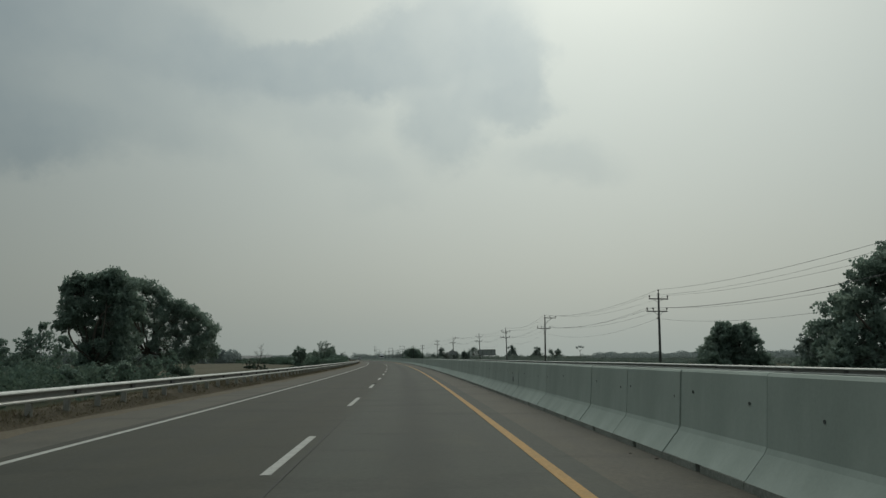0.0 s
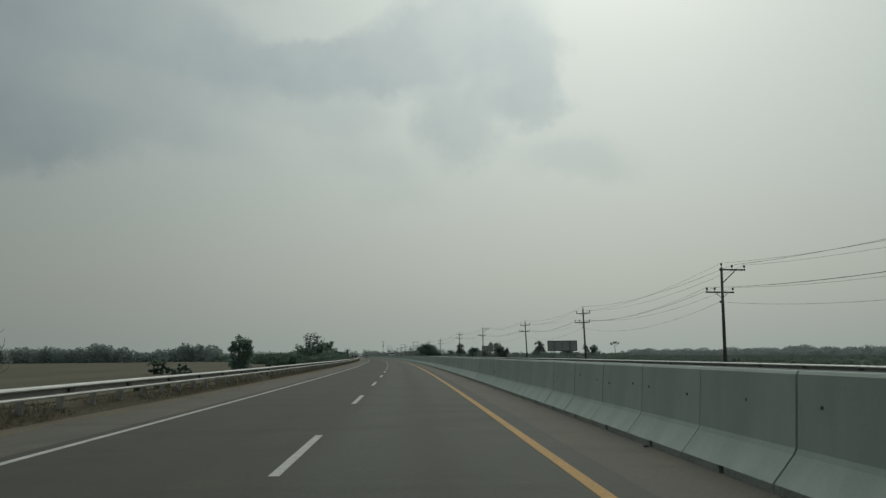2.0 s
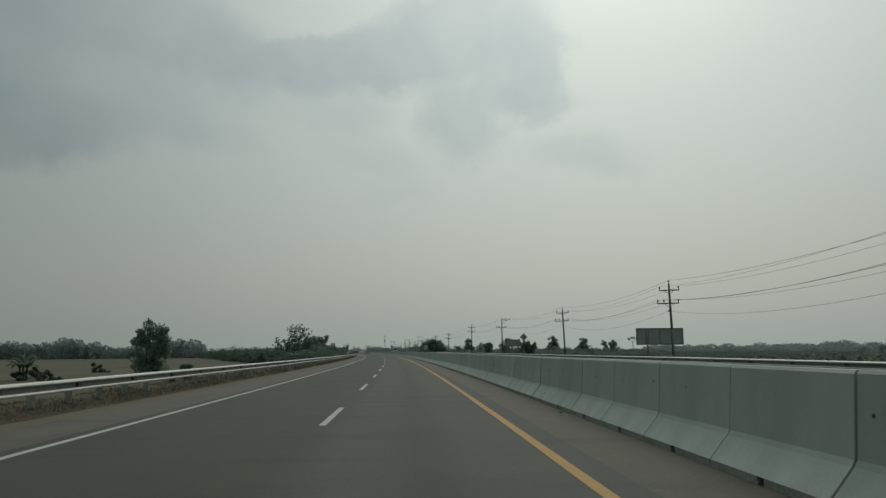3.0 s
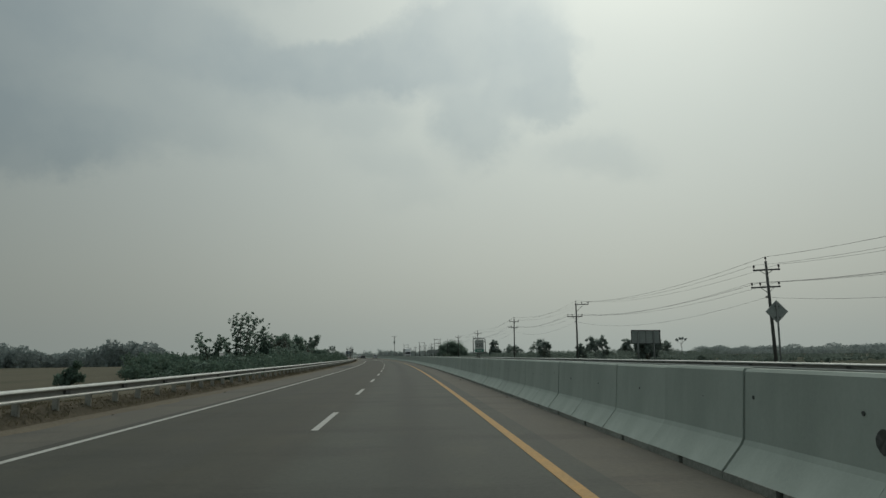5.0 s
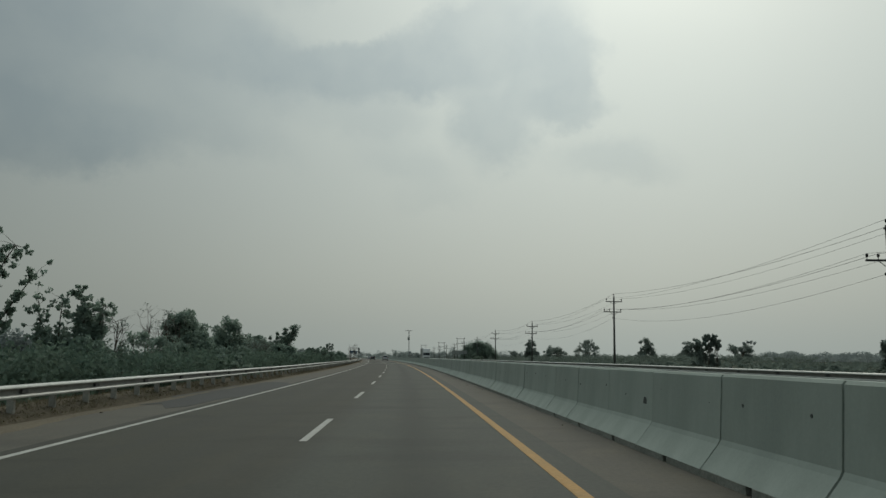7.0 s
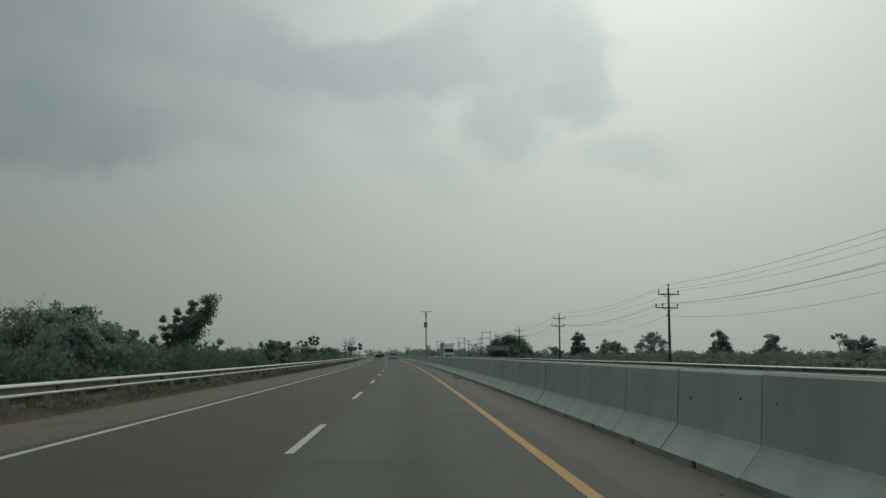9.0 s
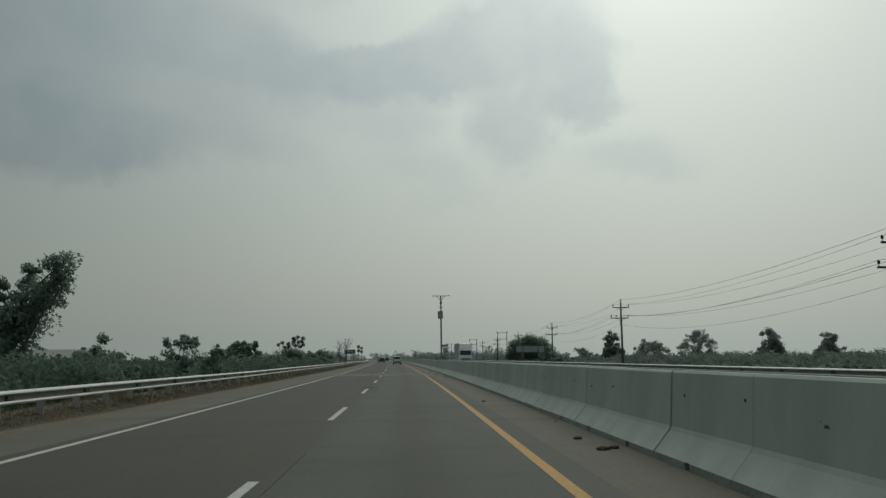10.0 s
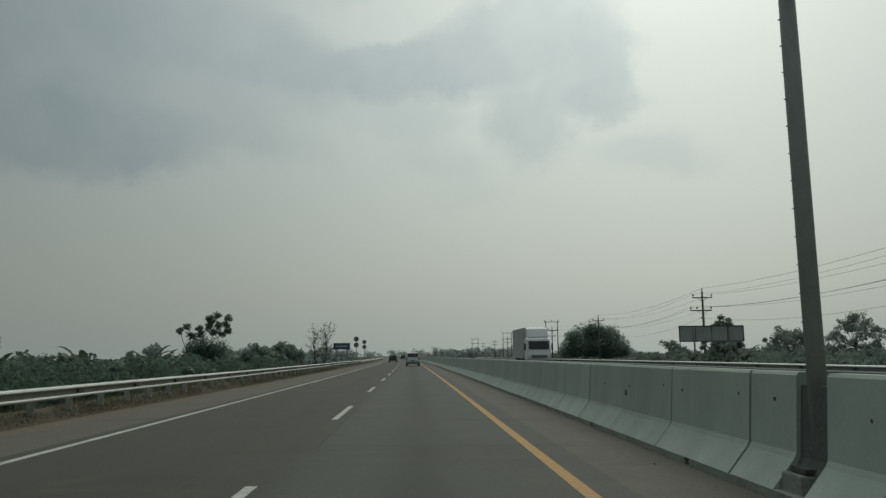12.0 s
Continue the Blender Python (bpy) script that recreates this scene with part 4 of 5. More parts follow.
def car(s, n, paint, label, tall=1.68):
    root = thing("car", turned(s, n), label, "car", "cars ahead on the motorway")
    side = [(-2.15, 0.28), (-2.2, 0.62), (-2.12, 0.95), (-1.98, tall - 0.62), (1.1, 0.98), (1.95, 0.88), (2.15, 0.65), (2.12, 0.3)]
    bm = bmesh.new()
    a = [bm.verts.new((-0.86, y, z)) for y, z in side]
    b = [bm.verts.new((0.86, y, z)) for y, z in side]
    bm.faces.new(a), bm.faces.new(b[::-1])
    for i in range(len(side)):
        bm.faces.new((a[i], b[i], b[(i + 1) % len(side)], a[(i + 1) % len(side)]))
    bmesh.ops.recalc_face_normals(bm, faces=bm.faces)
    bmesh.ops.bevel(bm, geom=list(bm.edges), offset=0.06, segments=2, affect="EDGES")
    part("body", bm, paint, root, smooth=False)
    cab = [(-2.06, 1.0), (-1.85, tall - 0.06), (-1.6, tall), (0.1, tall), (1.15, 1.0)]
    bm = bmesh.new()
    a = [bm.verts.new((-0.80 + 0.12 * (z > 1.2), y, z)) for y, z in cab]
    b = [bm.verts.new((0.80 - 0.12 * (z > 1.2), y, z)) for y, z in cab]
    bm.faces.new(a), bm.faces.new(b[::-1])
    for i in range(len(cab)):
        bm.faces.new((a[i], b[i], b[(i + 1) % len(cab)], a[(i + 1) % len(cab)]))
    bmesh.ops.recalc_face_normals(bm, faces=bm.faces)
    bmesh.ops.bevel(bm, geom=list(bm.edges), offset=0.04, segments=2, affect="EDGES")
    part("roof", bm, paint, root)
    bm = boxed(-0.64, 0.64, -0.012, 0.012, -0.24, 0.24, bevel=0.01)
    bmesh.ops.rotate(bm, verts=bm.verts, cent=(0, 0, 0), matrix=Matrix.Rotation(radians(-18), 3, "X"))
    bmesh.ops.translate(bm, verts=bm.verts, vec=(0, -1.975, tall - 0.34))
    part("rear_window", bm, M_GLASS, root, "dark glass")
    for d in (-1, 1):
        part("side_window", boxed(min(d * 0.755, d * 0.79), max(d * 0.755, d * 0.79), -1.6, 0.3, 1.06, tall - 0.22, bevel=0.01), M_GLASS, root, "dark glass")
        part("tail_lamp", boxed(d * 0.77 - 0.07, d * 0.77 + 0.07, -2.2, -2.08, 0.78, 1.08, bevel=0.02), M_RED, root, "red lamp")
        for y in (-1.35, 1.35):
            wheel(root, d * 0.77, y, 0.31, 0.2)
    part("bumper", boxed(-0.84, 0.84, -2.27, -2.1, 0.3, 0.52, bevel=0.04), M_GREYBOX, root)
    part("plate", boxed(-0.2, 0.2, -2.23, -2.19, 0.64, 0.76), M_BLACK, root, "dark plate with no legible marks")
    return root


car(489.0, 1.95, M_CARPAINT, "silver people carrier driving ahead in the inner lane", 1.72)
car(556.0, -1.5, M_CARDARK, "dark car far ahead in the outer lane", 1.5)
car(640.0, -1.8, M_CARPAINT, "silver car very far ahead in the outer lane", 1.5)
car(690.0, 1.8, M_CARDARK, "dark car very far ahead in the inner lane", 1.7)

root = thing("box_truck", turned(464.0, 13.8, 0.0, 180), "white box truck with a cab-over front on the opposite carriageway", "truck")
part("cargo_box", boxed(-1.2, 1.2, -7.4, 0.6, 0.95, 3.9, bevel=0.03), M_TRUCKBOX, root, "dull white ribbed cargo box")
for k in range(13):
    for d in (-1, 1):
        y = -7.2 + k * 0.62
        part("rib", boxed(min(d * 1.2, d * 1.225), max(d * 1.2, d * 1.225), y, y + 0.06, 1.0, 3.85), M_TRUCKBOX, root)
bm = bmesh.new()
cab = [(0.75, 0.55), (2.5, 0.5), (2.62, 1.2), (2.5, 1.75), (2.25, 2.75), (1.9, 2.95), (0.75, 2.95)]
a = [bm.verts.new((-1.13, y, z)) for y, z in cab]
b = [bm.verts.new((1.13, y, z)) for y, z in cab]
bm.faces.new(a), bm.faces.new(b[::-1])
for i in range(len(cab)):
    bm.faces.new((a[i], b[i], b[(i + 1) % len(cab)], a[(i + 1) % len(cab)]))
bmesh.ops.recalc_face_normals(bm, faces=bm.faces)
bmesh.ops.bevel(bm, geom=list(bm.edges), offset=0.07, segments=2, affect="EDGES")
part("cab", bm, M_CAB, root, "white cab")
bm = bmesh.new()
prism(bm, [(0.7, 2.97), (2.0, 2.97), (1.55, 3.75), (0.7, 3.92)], -1.0, 1.0)
bmesh.ops.rotate(bm, verts=bm.verts, cent=(0, 0, 0), matrix=Matrix.Rotation(radians(90), 3, "Z"))
part("roof_deflector", bm, M_CAB, root, "glossy white wind deflector")
bm = boxed(-0.98, 0.98, -0.012, 0.012, -0.40, 0.40, bevel=0.01)
bmesh.ops.rotate(bm, verts=bm.verts, cent=(0, 0, 0), matrix=Matrix.Rotation(radians(14), 3, "X"))
bmesh.ops.translate(bm, verts=bm.verts, vec=(0, 2.43, 2.18))
part("windscreen", bm, M_GLASS, root, "dark glass")
part("grille", boxed(-0.75, 0.75, 2.5, 2.635, 0.95, 1.25, bevel=0.01), M_GREYBOX, root)
part("bumper", boxed(-1.14, 1.14, 2.2, 2.7, 0.38, 0.72, bevel=0.05), M_BLACK, root)
for d in (-1, 1):
    part("headlamp", boxed(d * 0.93 - 0.13, d * 0.93 + 0.13, 2.5, 2.65, 0.78, 0.95, bevel=0.02), M_SIGNWHITE, root)
    part("mirror", boxed(d * 1.3 - 0.07, d * 1.3 + 0.07, 2.3, 2.4, 1.7, 2.35, bevel=0.02), M_BLACK, root)
    for y in (1.7, -4.6, -5.8):
        wheel(root, d * 1.0, y, 0.48, 0.28)
part("chassis", boxed(-0.45, 0.45, -7.2, 1.6, 0.6, 0.94), M_BLACK, root)

# ---- line portals, small far signs and roofs ahead ----
for s, n, h in ((598.5, 41.0, 10.9), (690, 42, 10.5), (800, 42, 10.5)):
    g0 = ground_z(s, n)
    root = thing("portal_pole", turned(s, n, g0), "two dark poles joined by crossbars, carrying a line", "utility pole", "portal poles")
    for x in (-1.6, 1.6):
        part("shaft", tubed([(x, 0, -0.4), (x, 0, h)], [0.16, 0.1], 8), M_POLE, root)
    for z in (h - 0.35, h - 2.6):
        part("crossbar", boxed(-2.0, 2.0, 0.1, 0.2, z, z + 0.14), M_ARM, root)
    for x in (-1.9, 0, 1.9):
        part("insulator", tubed([(x, 0.15, h - 0.2), (x, 0.15, h + 0.25)], 0.07, 6), M_INSUL, root)

root = thing("blue_board", turned(512, -9.0, ground_z(512, -9.0)), "blue direction board on two posts behind the guardrail", "road sign")
part("panel", boxed(-1.3, 1.3, -0.02, 0.02, 2.9, 3.9, bevel=0.005), M_SIGNBLUE, root)
part("marks", boxed(-0.9, 0.9, -0.03, -0.024, 3.3, 3.5), M_SIGNWHITE, root, "unreadable pale writing")
for x in (-0.9, 0.9):
    part("post", tubed([(x, 0.07, -0.3), (x, 0.07, 3.8)], 0.06, 8), M_GREYBOX, root)
for s, n in ((520, -7.2), (548, -7.2)):
    root = thing("round_sign", turned(s, n, ground_z(s, n)), "post with two round traffic signs seen far off", "road sign", "round signs")
    part("post", tubed([(0, 0.03, -0.3), (0, 0.03, 4.2)], 0.05, 8), M_GREYBOX, root)
    for z in (3.0, 4.0):
        part("disc", tubed([(0, -0.02, z), (0, 0.01, z)], 0.42, 20), M_GREYBOX, root)


def house(s, n, wd, dp, h, label, yaw=0.0):
    root = thing("house", turned(s, n, ground_z(s, n), yaw), label, "house", "low houses far off")
    part("wall", boxed(-wd / 2, wd / 2, -dp / 2, dp / 2, -0.3, h), M_WALL, root)
    part("roof", prism(bmesh.new(), [(-wd / 2 - 0.5, h - 0.1), (wd / 2 + 0.5, h - 0.1), (0, h + wd * 0.22)], -dp / 2 - 0.5, dp / 2 + 0.5), M_ROOF, root)
    for x in (-wd / 4, wd / 4):
        part("window", boxed(x - 0.5, x + 0.5, -dp / 2 - 0.03, -dp / 2 + 0.02, h * 0.35, h * 0.75), M_GLASS, root)
    return root


house(462, -58, 7, 16, 2.3, "long low grey-roofed shed behind banana plants", 85)

# ---- trees, left side ----
def undercut(lobes, left, right, height):
    """Leaves out the lobes that hang below a height outside the two sides of the base."""
    return [l for l in lobes if l[2] > height or left < l[0] < right]


tree("broad_tree", 62, -25.5, undercut(filled(5, [(-2.5, 7.6), (-2.1, 9.0), (-1.4, 9.7), (-0.2, 9.4), (1.6, 10.1), (2.6, 9.7), (3.4, 8.0), (4.2, 5.0)], 150, 0.75, 1.9), -0.9, 3.2, 5.0),
     34000, 0.27, "tall dark green tree with a dense crown reaching the ground", 0.3, 0.2, clumps=7, spread=0.58)
tree("broad_tree", 83, -27.2, undercut(filled(15, [(-5.6, 8.4), (-5.0, 10.4), (-3.6, 11.4), (-1.8, 11.5), (-0.2, 11.0), (1.2, 10.4), (2.4, 8.7), (4.2, 8.7), (5.6, 7.7), (6.9, 6.6), (7.6, 5.4)], 215, 0.8, 1.7), -3.6, 4.6, 2.0),
     38000, 0.27, "broad green tree with a loose leafy crown and gaps", 0.28, 0.25, clumps=6, spread=0.56)
for s, n, h, wd in ((20, -17, 2.4, 4), (28, -24, 3.2, 5), (36, -15.5, 2.0, 4.5), (42, -27, 3.6, 5), (52, -30, 3.8, 5), (50, -25, 2.6, 4.5), (56, -34, 3.6, 6), (77, -26.5, 2.6, 5.5), (79, -31, 2.8, 5)):
    shrub(s, n, h, wd, "dense dark green bush with ragged shoots at the field edge", 2600, 0.21, seed=3)
for s, n, h in ((45, -23.6, 4.2), (46, -22.9, 4.6), (44, -24.8, 3.4), (46, -26.0, 3.3), (43, -25.2, 3.2), (47, -22.0, 3.9)):
    tree("sapling", s, n, [(0.1, 0, h - 0.3, 0.28), (0.3, 0, h - 0.8, 0.35), (-0.2, 0, h - 1.1, 0.4), (0.5, 0.2, h - 1.6, 0.45), (-0.5, 0, h - 1.8, 0.5), (0, 0, 1.6, 0.8), (0.4, 0, 0.9, 0.8)],
         620, 0.25, "thin sapling with sparse upright leafy shoots", 0.05, 0.3, spread=0.8)


def bare_tree(s, n, h, label, lean=0.6, many=9, wide=0.7):
    rng = np.random.default_rng(int(s))
    root = thing("bare_tree", turned(s, n, ground_z(s, n) - 0.05), label, "tree")
    bm = bmesh.new()
    pts = limb(bm, rng, (0, 0, 0), (lean, 0, h * 0.85), 0.06, 0.02, 0.05, 6)
    tips = []
    for k in range(many):
        a = pts[1 + k % 5]
        b = a + Vector((rng.normal() * wide, rng.normal() * 0.5, h * (0.2 + 0.25 * rng.random())))
        q = limb(bm, rng, a, b, 0.024, 0.009, 0.1, 3)
        for _ in range(3):
            limb(bm, rng, q[2], q[2] + Vector((rng.normal() * 0.5, rng.normal() * 0.3, 0.5 * rng.random() + 0.2)), 0.014, 0.006, 0.1, 2)
        tips.append(b)
    part("trunk", bm, M_BARK, root)
    v, f = leaf_cards(rng, tips, [0.3] * len(tips), 9 * many, 0.13)
    under("leaves", card_mesh("leaves", v, f, M_LEAF2), root, "few withered leaves")
    return root


bare_tree(88.7, -15.9, 3.5, "nearly bare grey shrub with thin twigs in the dry field", 0.9)
tree("field_tree", 149.8, -17.1, [(0, 0, 3.6, 0.8), (-0.7, 0, 3.2, 0.8), (0.8, 0, 3.3, 0.7), (0, 0, 2.4, 1.0), (0.3, 0, 1.2, 1.0), (-0.5, 0, 1.6, 0.9), (0.4, 0, 0.6, 0.9), (-0.4, 0, 0.7, 0.9), (0.9, 0, 2.2, 0.7)], 3600, 0.26, "upright bushy small tree standing alone in the dry field", 0.12, 0.25, clumps=7, spread=0.5)
for s, n, h, wd in ((118, -15, 0.8, 2.2), (148, -24, 0.9, 3.0), (152, -27, 1.0, 3.4), (143, -13, 1.2, 2.6), (200.6, -17, 2.0, 1.9), (175, -30, 1.2, 3), (131, -40, 1.4, 4), (100, -12, 0.9, 2.0)):
    shrub(s, n, h, wd, "low scrubby bush in the dry field", 1300, 0.2, seed=9, material=M_LEAF, base=0.0)


def teak(s, n, h, count, wd, label, seed, lean=0.0, body=0):
    """Slender stems that fan out, large leaves in separate tufts along them."""
    rng = np.random.default_rng(seed)
    root = thing("sparse_tree", turned(s, n, ground_z(s, n) - 0.05), label, "tree", "sparse big-leaved trees")
    bm, centres, radii = bmesh.new(), [], []
    for k in range(count):
        x = wd * (k / max(1, count - 1) - 0.5)
        end = Vector((x + lean * 0.6 + rng.normal() * 0.2, rng.normal() * 0.8, h * (1 - 0.45 * abs(x / wd) * 1.6 * rng.random() - 0.06)))
        pts = limb(bm, rng, (x * 0.15 - lean * 0.4, 0, 0), end, 0.10, 0.02, 0.06, 8)
        for i in range(3, 9):
            for _ in range(8):
                e = pts[i] + Vector(rng.normal(size=3)) * (0.14 + 0.025 * i)
                limb(bm, rng, pts[i], e, 0.014, 0.006, 0.1, 2)
                centres.append(e)
                radii.append(0.12 + 0.12 * rng.random())
        for i in range(1, 6):
            for _ in range(body):
                centres.append(pts[i] + Vector(rng.normal(size=3)) * (0.6 - 0.06 * i))
                radii.append(0.2 + 0.15 * rng.random())
    part("trunk", bm, M_BARK, root, smooth=True)
    v, f = leaf_cards(rng, centres, radii, len(centres) * 13, 0.20, 1.2, 0.35)
    under("crown", card_mesh("crown", v, f, M_CROWN), root)
    return root


teak(257.8, -18.2, 7.7, 7, 5.2, "tall slender tree with large leaves in sparse tufts", 4, 0.8)
teak(268.1, -17.4, 5.9, 5, 2.9, "slender young tree, bushy low down, with large leaves in tufts above", 8, 0.3, 16)
teak(243, -19, 4.4, 4, 2.6, "small slender tree with sparse leaf tufts above the scrub", 12)
rnd = random.Random(21)
for k in range(46):
    n = rnd.choice((-12.5, -15, -19, -24)) + rnd.uniform(-1.2, 1.2)
    s = max(219 + k * 3.25, 219 + (-n - 14) * 2.1) + rnd.uniform(-1, 1)
    h = rnd.uniform(2.2, 3.6) * (0.7 if s < 245 or s > 338 else 1)
    wd = rnd.uniform(4.0, 5.6)
    if not 240 < s < 263 and not (s < 310 and n < -16.0 - 0.41 * (s - 265)) or s < 240:
        shrub(s, n, h, wd, "dense green scrub bush behind the guardrail", 2000, 0.19, seed=k)
shrub(254.5, -19.5, 2.2, 4.2, "dense green scrub bush behind the guardrail", 2000, 0.19, seed=61)
shrub(267, -16.6, 3.0, 3.8, "dense green scrub bush behind the guardrail", 2000, 0.19, seed=62)
for s, n, h, wd in ((288.3, -16.4, 5.6, 4.0), (295, -18, 5.0, 4.2), (303.2, -16.0, 5.6, 4.5), (312, -18, 4.6, 5.0), (331, -18, 4.9, 5.2), (333.6, -14.2, 3.9, 3.4), (329, -14.4, 4.1, 4.2), (335, -18, 4.3, 5.0), (338.7, -19.3, 5.4, 6.0), (343, -22, 5.3, 6.5), (334, -25, 5.2, 6)):
    tree("roadside_tree", s, n, blob(int(s), h * (0.9 if s > 320 else 1.0), wd, 32, 0.1), 8500, 0.25, "dark leafy roadside tree with a loose uneven crown", 0.14, 0.25, clumps=5, spread=0.5)
tree("roadside_tree", 368.5, -11.5, blob(52, 3.5, 2.6, 12, 0.1), 1500, 0.2, "small lacy tree with layered sprays of leaves", 0.07, 0.3, clumps=4, spread=0.4)
tree("roadside_tree", 370.8, -9.9, blob(53, 2.9, 2.0, 9, 0.1), 1100, 0.2, "small lacy shrub-like tree behind the guardrail", 0.06, 0.3, clumps=4, spread=0.4)
bare_tree(402.9, -19.3, 3.9, "thin bare stem among the scrub", 0.1, 5, 0.2)
bare_tree(415, -20.2, 4.0, "thin bare stem among the scrub", 0.2, 6, 0.25)
for s, n, h, lean in ((272, -16.6, 4.9, 0.3), (275, -18.2, 5.4, -0.2), (278, -15.4, 4.8, 0.4), (286, -19.0, 5.2, 0.1)):
    bare_tree(s, n, h, "thin upright stem with few leaves in the grove", lean, 14, 0.4)
for s, n, h, lean in ((320.5, -16.2, 3.7, 0.4), (322.5, -17.8, 4.0, -0.2), (325, -15.8, 3.9, 0.5)):
    bare_tree(s, n, h, "twiggy half-bare tree at the edge of the grove", lean, 34, 0.8)
bare_tree(281, -15.5, 4.6, "thin bare stem among the scrub", 0.3)
bare_tree(284, -17, 4.9, "thin bare stem among the scrub", -0.4)
plume = []
for x0, x1, z0, z1, count, rad in ((0.5, 3.4, 1.5, 7.1, 11, 0.85), (0.9, 2.9, 4.0, 6.6, 6, 0.9), (0.2, 1.5, 1.8, 6.7, 8, 0.5), (-0.2, 0.2, 1.6, 6.0, 7, 0.42), (-0.4, -1.0, 1.4, 5.3, 6, 0.38), (-0.8, -1.7, 1.2, 3.4, 4, 0.45), (-0.5, 1.2, 0.8, 1.2, 4, 0.8), (-0.4, 1.4, 2.2, 3.4, 5, 0.8), (0.4, 2.0, 3.6, 4.6, 4, 0.75)):
    for k in range(count):
        q = k / (count - 1)
        plume.append((x0 + (x1 - x0) * q, 0.3 * math.sin(7 * q + x1), z0 + (z1 - z0) * q, rad * (1.1 - 0.3 * q)))
tree("leaning_tree", 362, -19.2, plume, 16000, 0.2, "tall dark tree leaning to one side with several leafy plumes", 0.2, 0.14, lean=0.4, clumps=5, spread=0.7)
tree("roadside_tree", 369.9, -17.3, blob(77, 3.6, 3.4, 8, 0.2), 1500, 0.26, "small leafy roadside tree with a rounded crown", 0.1, 0.25, clumps=5, spread=0.5)
for k in range(26):
    s = 356 + k * 5.0 + rnd.uniform(-2, 2)
    n = rnd.choice((-11.5, -14, -18, -24)) + rnd.uniform(-1, 1)
    shrub(s, n, rnd.uniform(1.4, 2.5), rnd.uniform(3.5, 5.5), "low green scrub bush behind the guardrail", 1500, 0.19, seed=k + 100)
tree("roadside_tree", 418.5, -17.8, [(-1.7, 0, 2.6, 0.5), (-1.2, 0.5, 3.0, 0.6), (-0.7, -0.4, 3.4, 0.6), (-0.2, 0.3, 3.8, 0.6), (0.3, -0.5, 3.9, 0.55), (0.9, 0.4, 3.4, 0.6), (1.5, -0.3, 3.3, 0.5), (1.9, 0, 3.6, 0.45), (2.0, 0.3, 2.7, 0.5), (1.3, -0.6, 2.6, 0.55), (0.5, -0.8, 3.0, 0.7), (-0.4, -0.8, 2.8, 0.7), (-1.0, -0.5, 2.3, 0.5), (0.2, 0.6, 2.6, 0.7), (-1.9, 0, 2.0, 0.4), (2.1, 0, 2.0, 0.4)],
     6500, 0.22, "spreading leafy tree with gaps under its crown", 0.13, 0.3, clumps=6, spread=0.5)
for s, n, h, wd in ((478, -13, 3.6, 4.5), (470, -14, 2.9, 5.0)):
    tree("roadside_tree", s, n, blob(int(s) + 5, h, wd, 20, 0.42), 5200, 0.24, "round-topped leafy tree above the scrub", 0.13, 0.3, clumps=5, spread=0.65)
# tree with separate ball-shaped tufts
tufts = [(x * 1.06, 0.25 * math.sin(5 * x + z), z + 0.15, 0.29) for x, z in ((-1.95, 4.3), (-1.4, 4.5), (-0.55, 4.4), (0.4, 5.3), (1.05, 5.45), (1.75, 5.3), (1.9, 4.2), (1.15, 4.65), (0.35, 4.6), (-0.3, 3.9), (0.65, 4.1), (1.4, 4.0), (-1.0, 3.8), (0.45, 4.95), (1.7, 4.75))]
tufts += [(-0.9, 0, 3.2, 0.6), (0.1, -0.4, 3.3, 0.7), (1.1, 0, 3.3, 0.7), (0.2, 0, 2.3, 1.0), (-0.7, 0.4, 2.2, 0.9), (1.3, 0, 2.2, 0.9), (-0.3, 0, 1.3, 1.2), (1.2, 0, 1.2, 1.1)]
tufts += [(x, y, z, 0.5) for x in (-1.1, -0.4, 0.3, 1.0, 1.6) for y in (-0.5, 0.4) for z in (1.0, 1.9, 2.7)]
tree("tufted_tree", 455, -16.1, tufts, 13000, 0.19, "small tree with leaves gathered in round tufts", 0.12, 0.25, clumps=9, spread=0.75)
bare_tree(478, -8.5, 5.4, "half-bare tree with upright pale twigs near the guardrail", 0.2, 30, 0.45)
bare_tree(480, -9.2, 5.0, "half-bare tree with upright pale twigs near the guardrail", -0.3, 26, 0.4)


def banana(s, n, h, seed):
    rng = np.random.default_rng(seed)
    root = thing("banana_plant", turned(s, n, ground_z(s, n)), "banana plant with long arching torn leaves", "banana plant", "banana plants behind the guardrail")
    part("stem", tubed([(0, 0, -0.1), (0.05, 0, h * 0.45)], [0.11, 0.07], 7), M_BANANA, root)
    for k in range(8):
        a = 2 * math.pi * (k + rng.random() * 0.6) / 8
        out, ln = Vector((math.cos(a), math.sin(a), 0)), h * (0.55 + 0.25 * rng.random())
        lift = 0.75 + 0.6 * rng.random()
        verts, faces = [], []
        for i in range(7):
            t = i / 6
            c = Vector((0.05, 0, h * 0.42)) + out * ln * t * 0.75 + Vector((0, 0, ln * (lift * t * 1.2 - 0.95 * t * t)))
            side = out.cross(Vector((0, 0, 1))) * (0.19 * math.sin(math.pi * min(1, t * 0.93 + 0.07)) + 0.02)
            drop = Vector((0, 0, -0.09 * math.sin(math.pi * t)))
            verts += [c + side + drop, c, c - side + drop]
        for i in range(6):
            faces += [(i * 3, i * 3 + 1, i * 3 + 4, i * 3 + 3), (i * 3 + 1, i * 3 + 2, i * 3 + 5, i * 3 + 4)]
        under("leaf", mesh_of("leaf", verts, faces, M_BANANA), root)
    return root


